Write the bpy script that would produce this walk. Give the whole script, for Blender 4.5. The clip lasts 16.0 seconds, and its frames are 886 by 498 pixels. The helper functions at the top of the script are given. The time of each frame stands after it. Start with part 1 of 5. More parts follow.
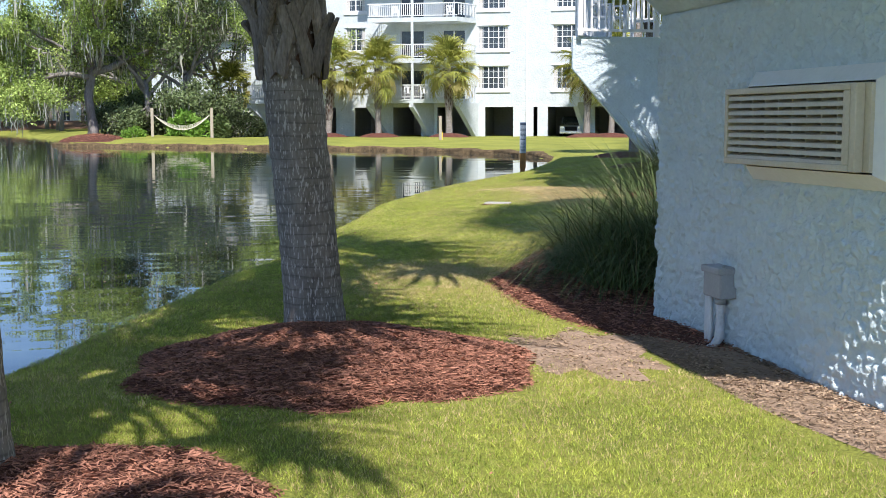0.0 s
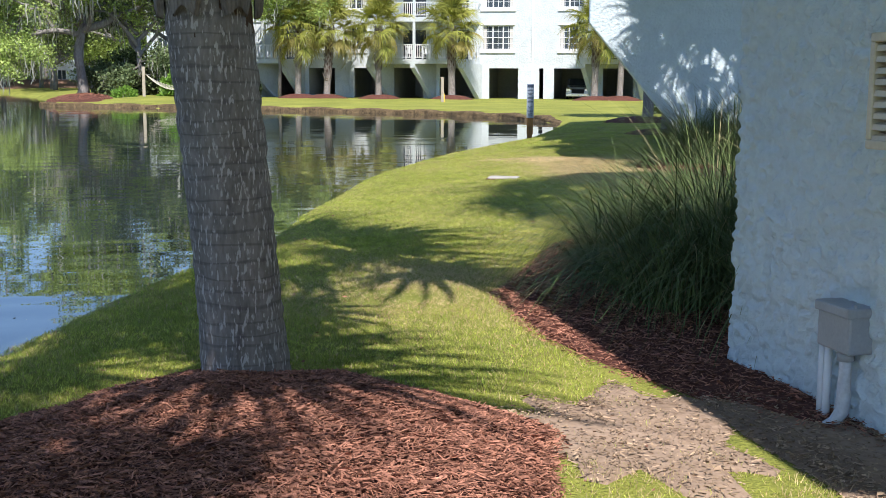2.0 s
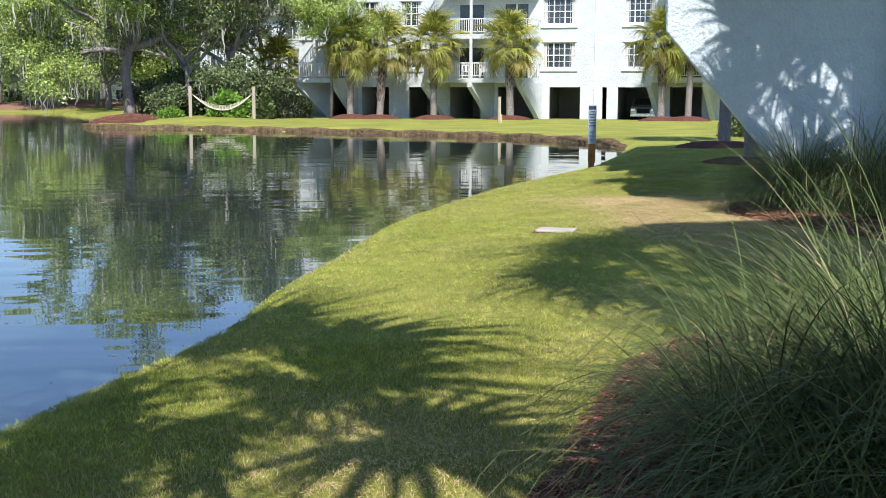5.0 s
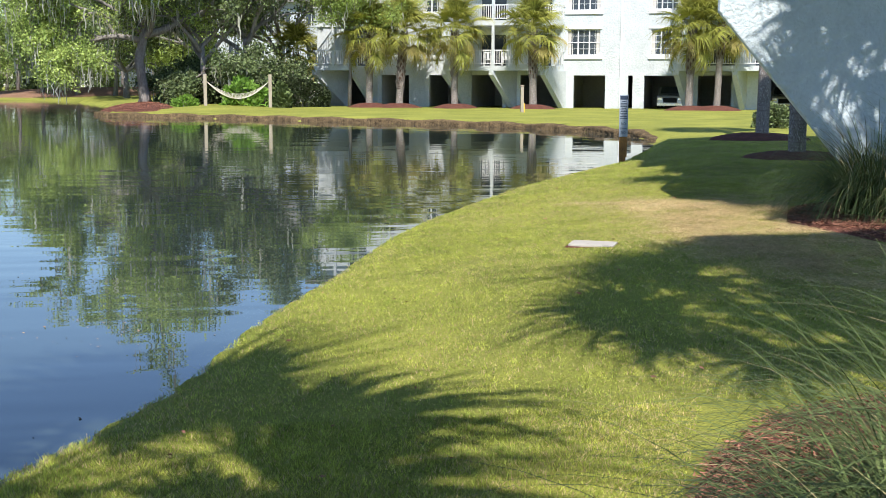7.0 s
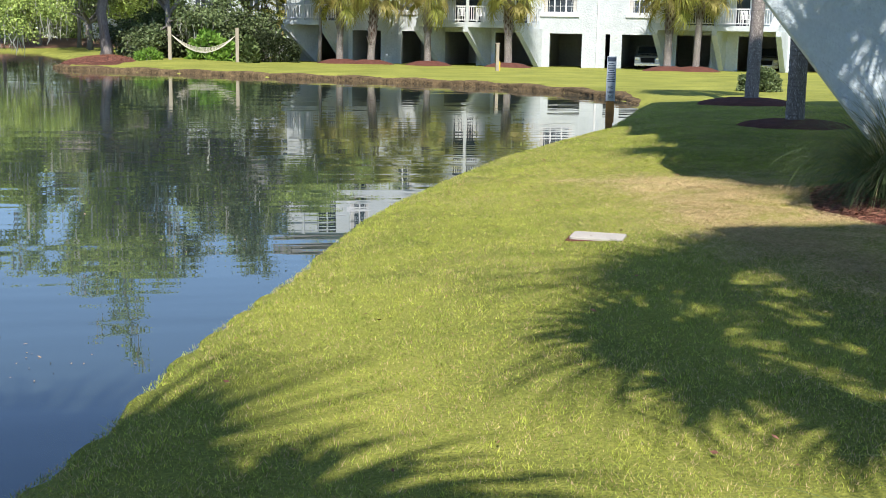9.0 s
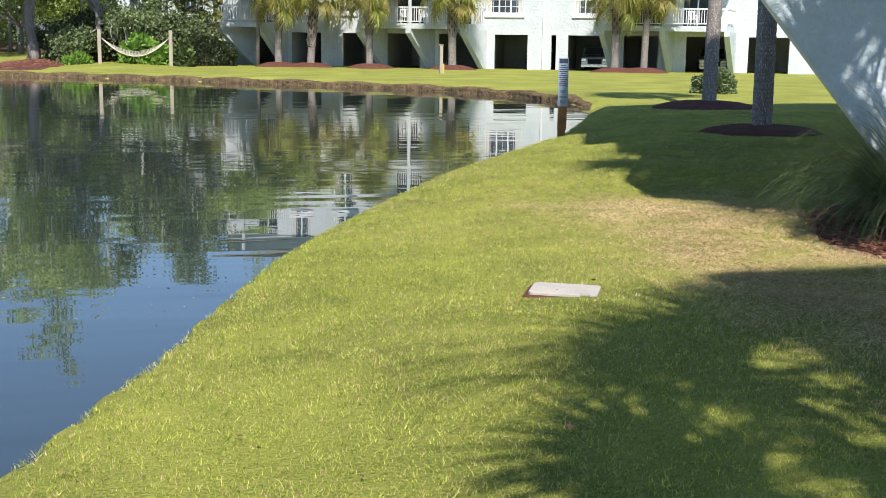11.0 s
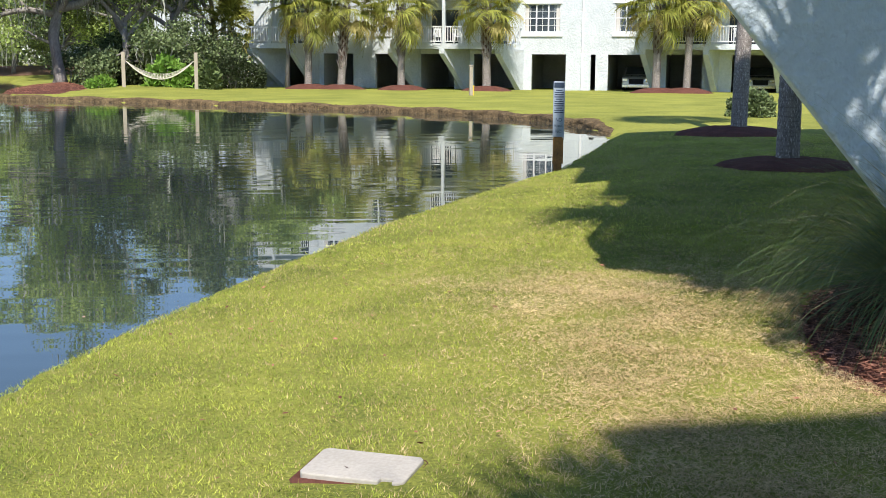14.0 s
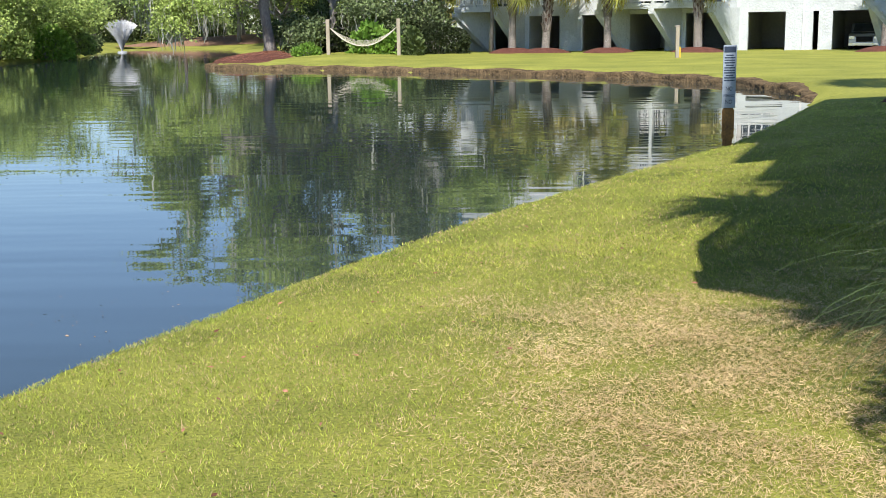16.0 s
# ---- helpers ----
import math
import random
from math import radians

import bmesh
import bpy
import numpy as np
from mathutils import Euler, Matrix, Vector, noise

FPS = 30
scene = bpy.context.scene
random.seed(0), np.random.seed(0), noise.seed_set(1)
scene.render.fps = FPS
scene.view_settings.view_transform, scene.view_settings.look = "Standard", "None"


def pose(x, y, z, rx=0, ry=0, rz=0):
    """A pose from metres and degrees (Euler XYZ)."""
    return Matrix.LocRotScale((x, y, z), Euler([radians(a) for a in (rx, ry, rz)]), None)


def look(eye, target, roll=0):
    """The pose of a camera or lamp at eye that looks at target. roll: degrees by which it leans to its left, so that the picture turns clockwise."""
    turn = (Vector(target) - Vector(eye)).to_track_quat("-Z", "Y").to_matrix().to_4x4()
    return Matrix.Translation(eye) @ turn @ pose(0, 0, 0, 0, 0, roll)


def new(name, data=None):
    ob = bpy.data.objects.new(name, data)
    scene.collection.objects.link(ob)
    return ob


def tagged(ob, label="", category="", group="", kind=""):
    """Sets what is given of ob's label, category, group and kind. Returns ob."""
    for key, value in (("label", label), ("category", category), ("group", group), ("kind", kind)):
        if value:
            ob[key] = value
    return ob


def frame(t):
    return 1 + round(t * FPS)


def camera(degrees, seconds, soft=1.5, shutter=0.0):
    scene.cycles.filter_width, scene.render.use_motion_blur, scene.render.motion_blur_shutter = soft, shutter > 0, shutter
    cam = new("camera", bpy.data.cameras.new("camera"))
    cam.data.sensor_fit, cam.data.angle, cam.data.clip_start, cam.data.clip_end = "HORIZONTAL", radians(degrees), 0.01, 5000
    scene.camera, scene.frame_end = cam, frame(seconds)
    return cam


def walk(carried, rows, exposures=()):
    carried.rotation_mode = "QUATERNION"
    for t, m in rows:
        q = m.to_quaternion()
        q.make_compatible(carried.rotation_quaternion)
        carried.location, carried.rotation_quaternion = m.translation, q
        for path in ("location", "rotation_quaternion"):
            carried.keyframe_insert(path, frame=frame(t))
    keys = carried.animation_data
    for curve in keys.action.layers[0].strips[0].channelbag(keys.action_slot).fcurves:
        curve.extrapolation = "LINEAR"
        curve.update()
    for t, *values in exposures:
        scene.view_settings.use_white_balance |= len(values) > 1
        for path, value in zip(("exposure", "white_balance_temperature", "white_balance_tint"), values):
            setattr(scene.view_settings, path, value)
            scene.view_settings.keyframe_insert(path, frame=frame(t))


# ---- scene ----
cam = camera(42.0, 16.0, soft=0.6)
PATH = [
    (0, (-2.322, 1.04, 1.495), (-1.851, 2.971, 1.273), -0.1),
    (0.5, (-2.142, 1.624, 1.455), (-1.641, 3.542, 1.195), 0.2),
    (1, (-1.964, 2.22, 1.451), (-1.463, 4.134, 1.156), 0.4),
    (1.5, (-1.793, 2.82, 1.47), (-1.319, 4.741, 1.18), 0.3),
    (2, (-1.651, 3.463, 1.482), (-1.186, 5.387, 1.195), 0.3),
    (2.5, (-1.418, 4.075, 1.493), (-0.989, 6.008, 1.213), 0.4),
    (3, (-1.299, 4.713, 1.503), (-0.867, 6.645, 1.222), 0.4),
    (3.5, (-1.152, 5.261, 1.45), (-0.733, 7.197, 1.171), 0.4),
    (4, (-0.934, 5.939, 1.492), (-0.515, 7.875, 1.215), 0.2),
    (4.5, (-0.688, 6.489, 1.525), (-0.303, 8.435, 1.27), 0.2),
    (7, (-0.114, 8.838, 1.563), (0.211, 10.792, 1.287), 0.3),
    (7.5, (-0.05, 9.206, 1.555), (0.245, 11.163, 1.265), 0.6),
    (8, (-0.084, 9.653, 1.566), (0.212, 11.605, 1.245), 0.7),
    (8.5, (-0.002, 10.035, 1.581), (0.341, 11.976, 1.243), 0.9),
    (9, (0.078, 10.445, 1.611), (0.453, 12.378, 1.262), 1.1),
    (9.5, (0.094, 10.896, 1.593), (0.528, 12.816, 1.241), 1.2),
    (12, (1.293, 13.272, 1.61), (1.759, 15.189, 1.281), 0.7),
    (12.5, (1.632, 13.552, 1.638), (2.084, 15.474, 1.319), 0.7),
    (13, (1.859, 13.932, 1.643), (2.315, 15.854, 1.327), 0.5),
    (13.5, (2.193, 14.368, 1.637), (2.597, 16.301, 1.319), 0.5),
    (14, (2.457, 14.744, 1.663), (2.828, 16.684, 1.351), 0.4),
    (14.5, (2.816, 15.097, 1.66), (3.152, 17.046, 1.358), 0.3),
    (15, (3.144, 15.446, 1.675), (3.388, 17.406, 1.361), 0.1),
    (15.5, (3.481, 15.847, 1.694), (3.609, 17.814, 1.351), -0.1),
    (16, (3.789, 16.149, 1.719), (3.777, 18.114, 1.345), -0.8),
]
walk(cam, [(t, look(eye, target, roll)) for t, eye, target, roll in PATH], exposures=[(0, 0.76, 6150, 16), (4.7, 0.76, 6150, 16), (7.0, 0.74, 6350, 14), (16, 0.70, 6400, 14)])

# ---- light ----
SUN_EL, SUN_AZ = radians(52), radians(188)      # azimuth clockwise from +y
sun_way = Vector((math.sin(SUN_AZ) * math.cos(SUN_EL), math.cos(SUN_AZ) * math.cos(SUN_EL), math.sin(SUN_EL)))
sun = new("sun", bpy.data.lights.new("sun", "SUN"))
sun.data.energy, sun.data.angle, sun.data.color = 4.4, radians(0.6), (1.0, 0.95, 0.86)
sun.matrix_world = look(sun_way * 100, (0, 0, 0))
world = bpy.data.worlds.new("sky")
scene.world = world
world.use_nodes = True
sky = world.node_tree.nodes.new("ShaderNodeTexSky")
sky.sky_type, sky.sun_disc, sky.sun_elevation, sky.sun_rotation = "NISHITA", False, SUN_EL, SUN_AZ
back = world.node_tree.nodes["Background"]
world.node_tree.links.new(sky.outputs["Color"], back.inputs["Color"])
back.inputs["Strength"].default_value = 0.108
sky.dust_density, sky.ozone_density = 0.2, 5.5


# ---- materials ----
def material(name, colour, rough=0.8, dark=None, scale=8.0, fine=60.0, bump=0.3, metal=0.0, stretch=(1, 1, 1), spread=0.0, depth=0.01):
    """Two scales of noise between dark and colour, with a bump; spread varies brightness from object or island to the next."""
    m = bpy.data.materials.new(name)
    m.use_nodes = True
    nt = m.node_tree
    p = nt.nodes["Principled BSDF"]
    p.inputs["Roughness"].default_value, p.inputs["Metallic"].default_value = rough, metal
    p.inputs["Specular IOR Level"].default_value = 0.12 if rough >= 0.9 else 0.5
    co = nt.nodes.new("ShaderNodeTexCoord")
    mp = nt.nodes.new("ShaderNodeMapping")
    mp.inputs["Scale"].default_value = stretch
    nt.links.new(co.outputs["Object"], mp.inputs["Vector"])
    big, small = nt.nodes.new("ShaderNodeTexNoise"), nt.nodes.new("ShaderNodeTexNoise")
    for n, s in ((big, scale), (small, fine)):
        n.inputs["Scale"].default_value, n.inputs["Detail"].default_value = s, 4
        nt.links.new(mp.outputs[0], n.inputs["Vector"])
    mix = nt.nodes.new("ShaderNodeMath")
    mix.operation = "MULTIPLY_ADD"
    mix.inputs[1].default_value = 0.5
    nt.links.new(big.outputs[0], mix.inputs[0])
    half = nt.nodes.new("ShaderNodeMath")
    half.operation = "MULTIPLY"
    half.inputs[1].default_value = 0.5
    nt.links.new(small.outputs[0], half.inputs[0])
    nt.links.new(half.outputs[0], mix.inputs[2])
    ramp = nt.nodes.new("ShaderNodeValToRGB")
    ramp.color_ramp.elements[0].position, ramp.color_ramp.elements[1].position = 0.32, 0.66
    dark = dark or tuple(c * 0.7 for c in colour)
    ramp.color_ramp.elements[0].color, ramp.color_ramp.elements[1].color = (*dark, 1), (*colour, 1)
    nt.links.new(mix.outputs[0], ramp.inputs[0])
    out = ramp.outputs[0]
    if spread:
        geo, inf = nt.nodes.new("ShaderNodeNewGeometry"), nt.nodes.new("ShaderNodeObjectInfo")
        add = nt.nodes.new("ShaderNodeMath")
        add.operation = "ADD"
        nt.links.new(geo.outputs["Random Per Island"], add.inputs[0])
        nt.links.new(inf.outputs["Random"], add.inputs[1])
        fr = nt.nodes.new("ShaderNodeMath")
        fr.operation = "FRACT"
        nt.links.new(add.outputs[0], fr.inputs[0])
        mr = nt.nodes.new("ShaderNodeMapRange")
        mr.inputs["To Min"].default_value, mr.inputs["To Max"].default_value = 1 - spread, 1 + spread
        nt.links.new(fr.outputs[0], mr.inputs["Value"])
        hsv = nt.nodes.new("ShaderNodeHueSaturation")
        nt.links.new(mr.outputs[0], hsv.inputs["Value"])
        nt.links.new(out, hsv.inputs["Color"])
        out = hsv.outputs[0]
    nt.links.new(out, p.inputs["Base Color"])
    if bump:
        b = nt.nodes.new("ShaderNodeBump")
        b.inputs["Strength"].default_value, b.inputs["Distance"].default_value = bump, depth
        nt.links.new(mix.outputs[0], b.inputs["Height"])
        nt.links.new(b.outputs[0], p.inputs["Normal"])
    return m


def leafy(name, colour, dark, spread=0.35, thin=0.35, scale=0.6):
    m = material(name, colour, 0.55, dark, scale, 9.0, 0.0, spread=spread)
    nt = m.node_tree
    p = nt.nodes["Principled BSDF"]
    p.inputs["Specular IOR Level"].default_value = 0.2
    tr = nt.nodes.new("ShaderNodeBsdfTranslucent")
    mx = nt.nodes.new("ShaderNodeMixShader")
    mx.inputs[0].default_value = thin
    nt.links.new(p.inputs["Base Color"].links[0].from_socket, tr.inputs["Color"])
    nt.links.new(p.outputs[0], mx.inputs[1])
    nt.links.new(tr.outputs[0], mx.inputs[2])
    nt.links.new(mx.outputs[0], nt.nodes["Material Output"].inputs["Surface"])
    return m


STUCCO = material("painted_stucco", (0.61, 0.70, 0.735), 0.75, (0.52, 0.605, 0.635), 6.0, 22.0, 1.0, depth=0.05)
STUCCO_FAR = material("white_stucco", (0.60, 0.64, 0.645), 0.8, (0.46, 0.505, 0.51), 1.5, 8.0, 1.0, depth=0.07)
WHITE = material("white_paint", (0.74, 0.75, 0.75), 0.5, (0.66, 0.67, 0.67), 3.0, 30.0, 0.1)
CREAM = material("cream_plastic", (0.60, 0.54, 0.42), 0.5, (0.50, 0.44, 0.33), 5.0, 50.0, 0.1)
VENT_SHADE = material("vent_gap_shade", (0.03, 0.03, 0.028), 0.9, (0.015, 0.015, 0.014))
GREY_BOX = material("grey_plastic", (0.36, 0.38, 0.40), 0.5, (0.29, 0.31, 0.33), 6.0, 70.0, 0.1)
GARAGE_IN = material("garage_grey", (0.62, 0.63, 0.62), 0.9, (0.5, 0.51, 0.5), 0.8, 6.0, 0.2)
GLASS = material("window_glass", (0.05, 0.065, 0.08), 0.06, (0.03, 0.04, 0.05), 1.0, 4.0, 0.0)
CURTAIN = material("curtain", (0.62, 0.6, 0.56), 0.9, (0.45, 0.43, 0.4), 2.0, 20.0, 0.2, stretch=(6, 6, 0.3))
LAWN = material("lawn_soil", (0.32, 0.325, 0.066), 0.95, (0.08, 0.105, 0.022), 0.9, 60.0, 1.0, depth=0.04)
LAWN_FAR = material("lawn_turf", (0.315, 0.32, 0.064), 0.95, (0.14, 0.16, 0.032), 0.5, 14.0, 0.8, depth=0.05)
BLADES = leafy("grass_blades", (0.52, 0.545, 0.10), (0.19, 0.27, 0.04), 0.65, 0.3, 2.2)
DRY = leafy("dry_grass", (0.72, 0.56, 0.31), (0.42, 0.31, 0.155), 0.3, 0.25, 0.8)
MULCH = material("red_mulch", (0.15, 0.062, 0.045), 0.95, (0.07, 0.03, 0.022), 4.0, 45.0, 1.0, depth=0.03)
CHIPS = material("mulch_chips", (0.40, 0.19, 0.125), 0.9, (0.17, 0.075, 0.05), 6.0, 50.0, 0.4, spread=0.6)
LITTER = material("leaf_litter", (0.40, 0.29, 0.195), 0.9, (0.20, 0.135, 0.085), 6.0, 50.0, 0.3, spread=0.5)
DIRT = material("dry_dirt", (0.37, 0.27, 0.195), 0.95, (0.20, 0.14, 0.095), 2.0, 30.0, 0.6)
BANK = material("bank_soil", (0.22, 0.155, 0.08), 0.95, (0.03, 0.022, 0.014), 3.0, 14.0, 1.0, depth=0.15)
STRAW = material("pine_straw", (0.30, 0.18, 0.115), 0.95, (0.17, 0.10, 0.065), 0.6, 9.0, 0.5)
TRUNK = material("palm_bark", (0.28, 0.25, 0.22), 0.95, (0.12, 0.104, 0.09), 5.0, 34.0, 0.9, stretch=(1.6, 1.6, 0.45), depth=0.02)


def trunk_marks(m):
    """Pale lichen flakes and dark ring scars over the bark."""
    nt = m.node_tree
    p = nt.nodes["Principled BSDF"]
    base = p.inputs["Base Color"].links[0].from_socket
    co = nt.nodes.new("ShaderNodeTexCoord")
    for kind, stretch, scale, lo, hi, tone in (("wave", (0.15, 0.15, 1), 4.2, 0.88, 1.0, (0.09, 0.078, 0.07)), ("noise", (1.6, 1.6, 0.42), 42.0, 0.565, 0.63, (0.48, 0.44, 0.40))):
        mp = nt.nodes.new("ShaderNodeMapping")
        mp.inputs["Scale"].default_value = stretch
        nt.links.new(co.outputs["Object"], mp.inputs["Vector"])
        if kind == "wave":
            t = nt.nodes.new("ShaderNodeTexWave")
            t.bands_direction = "Z"
            t.inputs["Distortion"].default_value, t.inputs["Detail"].default_value, t.inputs["Detail Scale"].default_value = 9.0, 4.0, 1.5
        else:
            t = nt.nodes.new("ShaderNodeTexNoise")
            t.inputs["Detail"].default_value = 3.0
        t.inputs["Scale"].default_value = scale
        nt.links.new(mp.outputs[0], t.inputs["Vector"])
        r = nt.nodes.new("ShaderNodeMapRange")
        r.inputs["From Min"].default_value, r.inputs["From Max"].default_value = lo, hi
        r.inputs["To Max"].default_value = 0.5 if kind == "wave" else 0.85
        nt.links.new(t.outputs["Fac"], r.inputs["Value"])
        mx = nt.nodes.new("ShaderNodeMix")
        mx.data_type = "RGBA"
        nt.links.new(r.outputs[0], mx.inputs[0])
        nt.links.new(base, mx.inputs[6])
        mx.inputs[7].default_value = (*tone, 1)
        base = mx.outputs[2]
    nt.links.new(base, p.inputs["Base Color"])


trunk_marks(TRUNK)
BOOT = material("palm_boot", (0.27, 0.235, 0.205), 0.9, (0.09, 0.075, 0.064), 5.0, 40.0, 0.6, spread=0.3, stretch=(2, 2, 0.5))
FIBRE = material("palm_fibre", (0.13, 0.08, 0.058), 0.95, (0.045, 0.032, 0.026), 8.0, 60.0, 0.8)
BARK = material("oak_bark", (0.33, 0.305, 0.28), 0.95, (0.12, 0.11, 0.10), 2.5, 18.0, 1.0, stretch=(1, 1, 0.3), depth=0.05)
FROND = leafy("palm_frond", (0.43, 0.42, 0.09), (0.22, 0.25, 0.05), 0.45, 0.3)
FROND_OLD = leafy("old_frond", (0.50, 0.42, 0.14), (0.34, 0.30, 0.09), 0.3, 0.3)
OAK = leafy("oak_leaves", (0.44, 0.53, 0.15), (0.22, 0.31, 0.085), 0.5, 0.35, 0.3)
HEDGE = leafy("hedge_leaves", (0.05, 0.068, 0.026), (0.018, 0.028, 0.011), 0.6, 0.15, 0.3)
OAK_DARK = leafy("magnolia_leaves", (0.19, 0.24, 0.10), (0.08, 0.115, 0.048), 0.6, 0.15, 0.3)
LIME = leafy("bright_shrub", (0.26, 0.42, 0.07), (0.12, 0.24, 0.04), 0.4, 0.3, 0.8)
MOSS = leafy("spanish_moss", (0.52, 0.52, 0.43), (0.33, 0.33, 0.27), 0.3, 0.3)
CLUMP = leafy("ornamental_grass", (0.16, 0.21, 0.074), (0.08, 0.118, 0.043), 0.5, 0.2, 0.8)
CLUMP_DRY = leafy("dry_stems", (0.46, 0.40, 0.22), (0.34, 0.28, 0.14), 0.3, 0.2, 0.8)
TIMBER = material("weathered_timber", (0.45, 0.40, 0.31), 0.9, (0.28, 0.24, 0.18), 4.0, 40.0, 0.5, stretch=(3, 3, 0.3))
ROPE = material("rope", (0.60, 0.57, 0.46), 0.9, (0.5, 0.46, 0.36), 10.0, 60.0, 0.4)
CONCRETE = material("concrete_lid", (0.45, 0.42, 0.37), 0.9, (0.33, 0.31, 0.27), 5.0, 60.0, 0.5)
SHINGLE = material("roof_shingle", (0.30, 0.29, 0.28), 0.9, (0.2, 0.19, 0.18), 1.0, 10.0, 0.6)
BLUE_SIGN = material("blue_sign_back", (0.10, 0.16, 0.21), 0.5, (0.07, 0.12, 0.16), 3.0, 30.0, 0.1)
SIGN_FACE = material("sign_face", (0.34, 0.40, 0.47), 0.45, (0.27, 0.33, 0.40), 3.0, 30.0, 0.1)
INK = material("sign_ink", (0.03, 0.05, 0.09), 0.5)
RUST = material("stained_post", (0.36, 0.18, 0.05), 0.8, (0.10, 0.055, 0.025), 4.0, 30.0, 0.4)
YELLOW = material("yellow_marker", (0.75, 0.5, 0.05), 0.6)
CAR_PAINT = material("silver_car_paint", (0.55, 0.57, 0.6), 0.25, (0.5, 0.52, 0.55), 1.0, 10.0, 0.0, metal=0.6)
TYRE = material("tyre_rubber", (0.03, 0.03, 0.03), 0.9)
CHROME = material("chrome", (0.7, 0.7, 0.7), 0.15, metal=1.0)


def water_material():
    m = bpy.data.materials.new("pond_water")
    m.use_nodes = True
    nt = m.node_tree
    p = nt.nodes["Principled BSDF"]
    p.inputs["Base Color"].default_value = (0.028, 0.041, 0.036, 1)
    p.inputs["Roughness"].default_value, p.inputs["IOR"].default_value = 0.012, 1.8
    co = nt.nodes.new("ShaderNodeTexCoord")
    h = None
    for s, turn, k, d in (((0.16, 0.75, 1), 10, 1.0, 2), ((0.5, 2.2, 1), -8, 0.36, 1), ((1.4, 6.0, 1), 5, 0.05, 1), ((0.04, 0.16, 1), 20, 1.2, 1)):
        mp = nt.nodes.new("ShaderNodeMapping")
        mp.inputs["Scale"].default_value, mp.inputs["Rotation"].default_value = s, (0, 0, radians(turn))
        nt.links.new(co.outputs["Object"], mp.inputs["Vector"])
        n = nt.nodes.new("ShaderNodeTexNoise")
        n.inputs["Scale"].default_value, n.inputs["Detail"].default_value = 1.0, d
        nt.links.new(mp.outputs[0], n.inputs["Vector"])
        a = nt.nodes.new("ShaderNodeMath")
        a.operation = "MULTIPLY_ADD"
        a.inputs[1].default_value = k
        nt.links.new(n.outputs[0], a.inputs[0])
        if h:
            nt.links.new(h, a.inputs[2])
        else:
            a.inputs[2].default_value = 0
        h = a.outputs[0]
    b = nt.nodes.new("ShaderNodeBump")
    b.inputs["Strength"].default_value, b.inputs["Distance"].default_value = 1.0, 0.008
    nt.links.new(h, b.inputs["Height"])
    nt.links.new(b.outputs[0], p.inputs["Normal"])
    return m


WATER = water_material()


# ---- mesh helpers ----
def mesh_of(name, verts, faces, mats, smooth=False, index=None):
    me = bpy.data.meshes.new(name)
    me.from_pydata([tuple(map(float, v)) for v in verts], [], [tuple(map(int, f)) for f in faces])
    for m in mats if isinstance(mats, (list, tuple)) else [mats]:
        me.materials.append(m)
    if index is not None:
        me.polygons.foreach_set("material_index", np.asarray(index, dtype=np.int32))
    if smooth:
        me.polygons.foreach_set("use_smooth", np.ones(len(me.polygons), dtype=bool))
    me.update()
    return me


def tri_soup(name, tris, mats, index=None):
    """A mesh of loose triangles from an array (n, 3, 3)."""
    tris = np.asarray(tris, dtype=np.float32)
    n = len(tris)
    me = bpy.data.meshes.new(name)
    me.vertices.add(3 * n)
    me.vertices.foreach_set("co", tris.ravel())
    me.loops.add(3 * n)
    me.loops.foreach_set("vertex_index", np.arange(3 * n, dtype=np.int32))
    me.polygons.add(n)
    me.polygons.foreach_set("loop_start", np.arange(0, 3 * n, 3, dtype=np.int32))
    for m in mats if isinstance(mats, (list, tuple)) else [mats]:
        me.materials.append(m)
    if index is not None:
        me.polygons.foreach_set("material_index", np.asarray(index, dtype=np.int32))
    me.update(calc_edges=True)
    return me


def quad_strips(name, strips, mats, index=None):
    """A mesh of ribbons from an array (n, k, 2, 3): n ribbons of k rungs."""
    s = np.asarray(strips, dtype=np.float32)
    n, k = s.shape[:2]
    base = (np.arange(n) * 2 * k)[:, None] + 2 * np.arange(k - 1)[None]
    q = np.stack([base, base + 1, base + 3, base + 2], -1).reshape(-1, 4)
    me = bpy.data.meshes.new(name)
    me.vertices.add(n * k * 2)
    me.vertices.foreach_set("co", s.ravel())
    me.loops.add(q.size)
    me.loops.foreach_set("vertex_index", q.ravel().astype(np.int32))
    me.polygons.add(len(q))
    me.polygons.foreach_set("loop_start", np.arange(0, q.size, 4, dtype=np.int32))
    for m in mats if isinstance(mats, (list, tuple)) else [mats]:
        me.materials.append(m)
    if index is not None:
        me.polygons.foreach_set("material_index", np.repeat(np.asarray(index, dtype=np.int32), k - 1))
    me.update(calc_edges=True)
    return me


def part(name, me, parent=None, label="", m=None):
    """Links a mesh as an object, under a thing or a part."""
    ob = new(name, me)
    if parent:
        ob.parent = parent
    if m is not None:
        ob.matrix_basis = m
    if label:
        tagged(ob, label)
    return ob


def thing(name, label, category, group="", m=None):
    ob = new(name)
    ob.empty_display_size = 0.1
    if m is not None:
        ob.matrix_basis = m
    return tagged(ob, label, category, group)


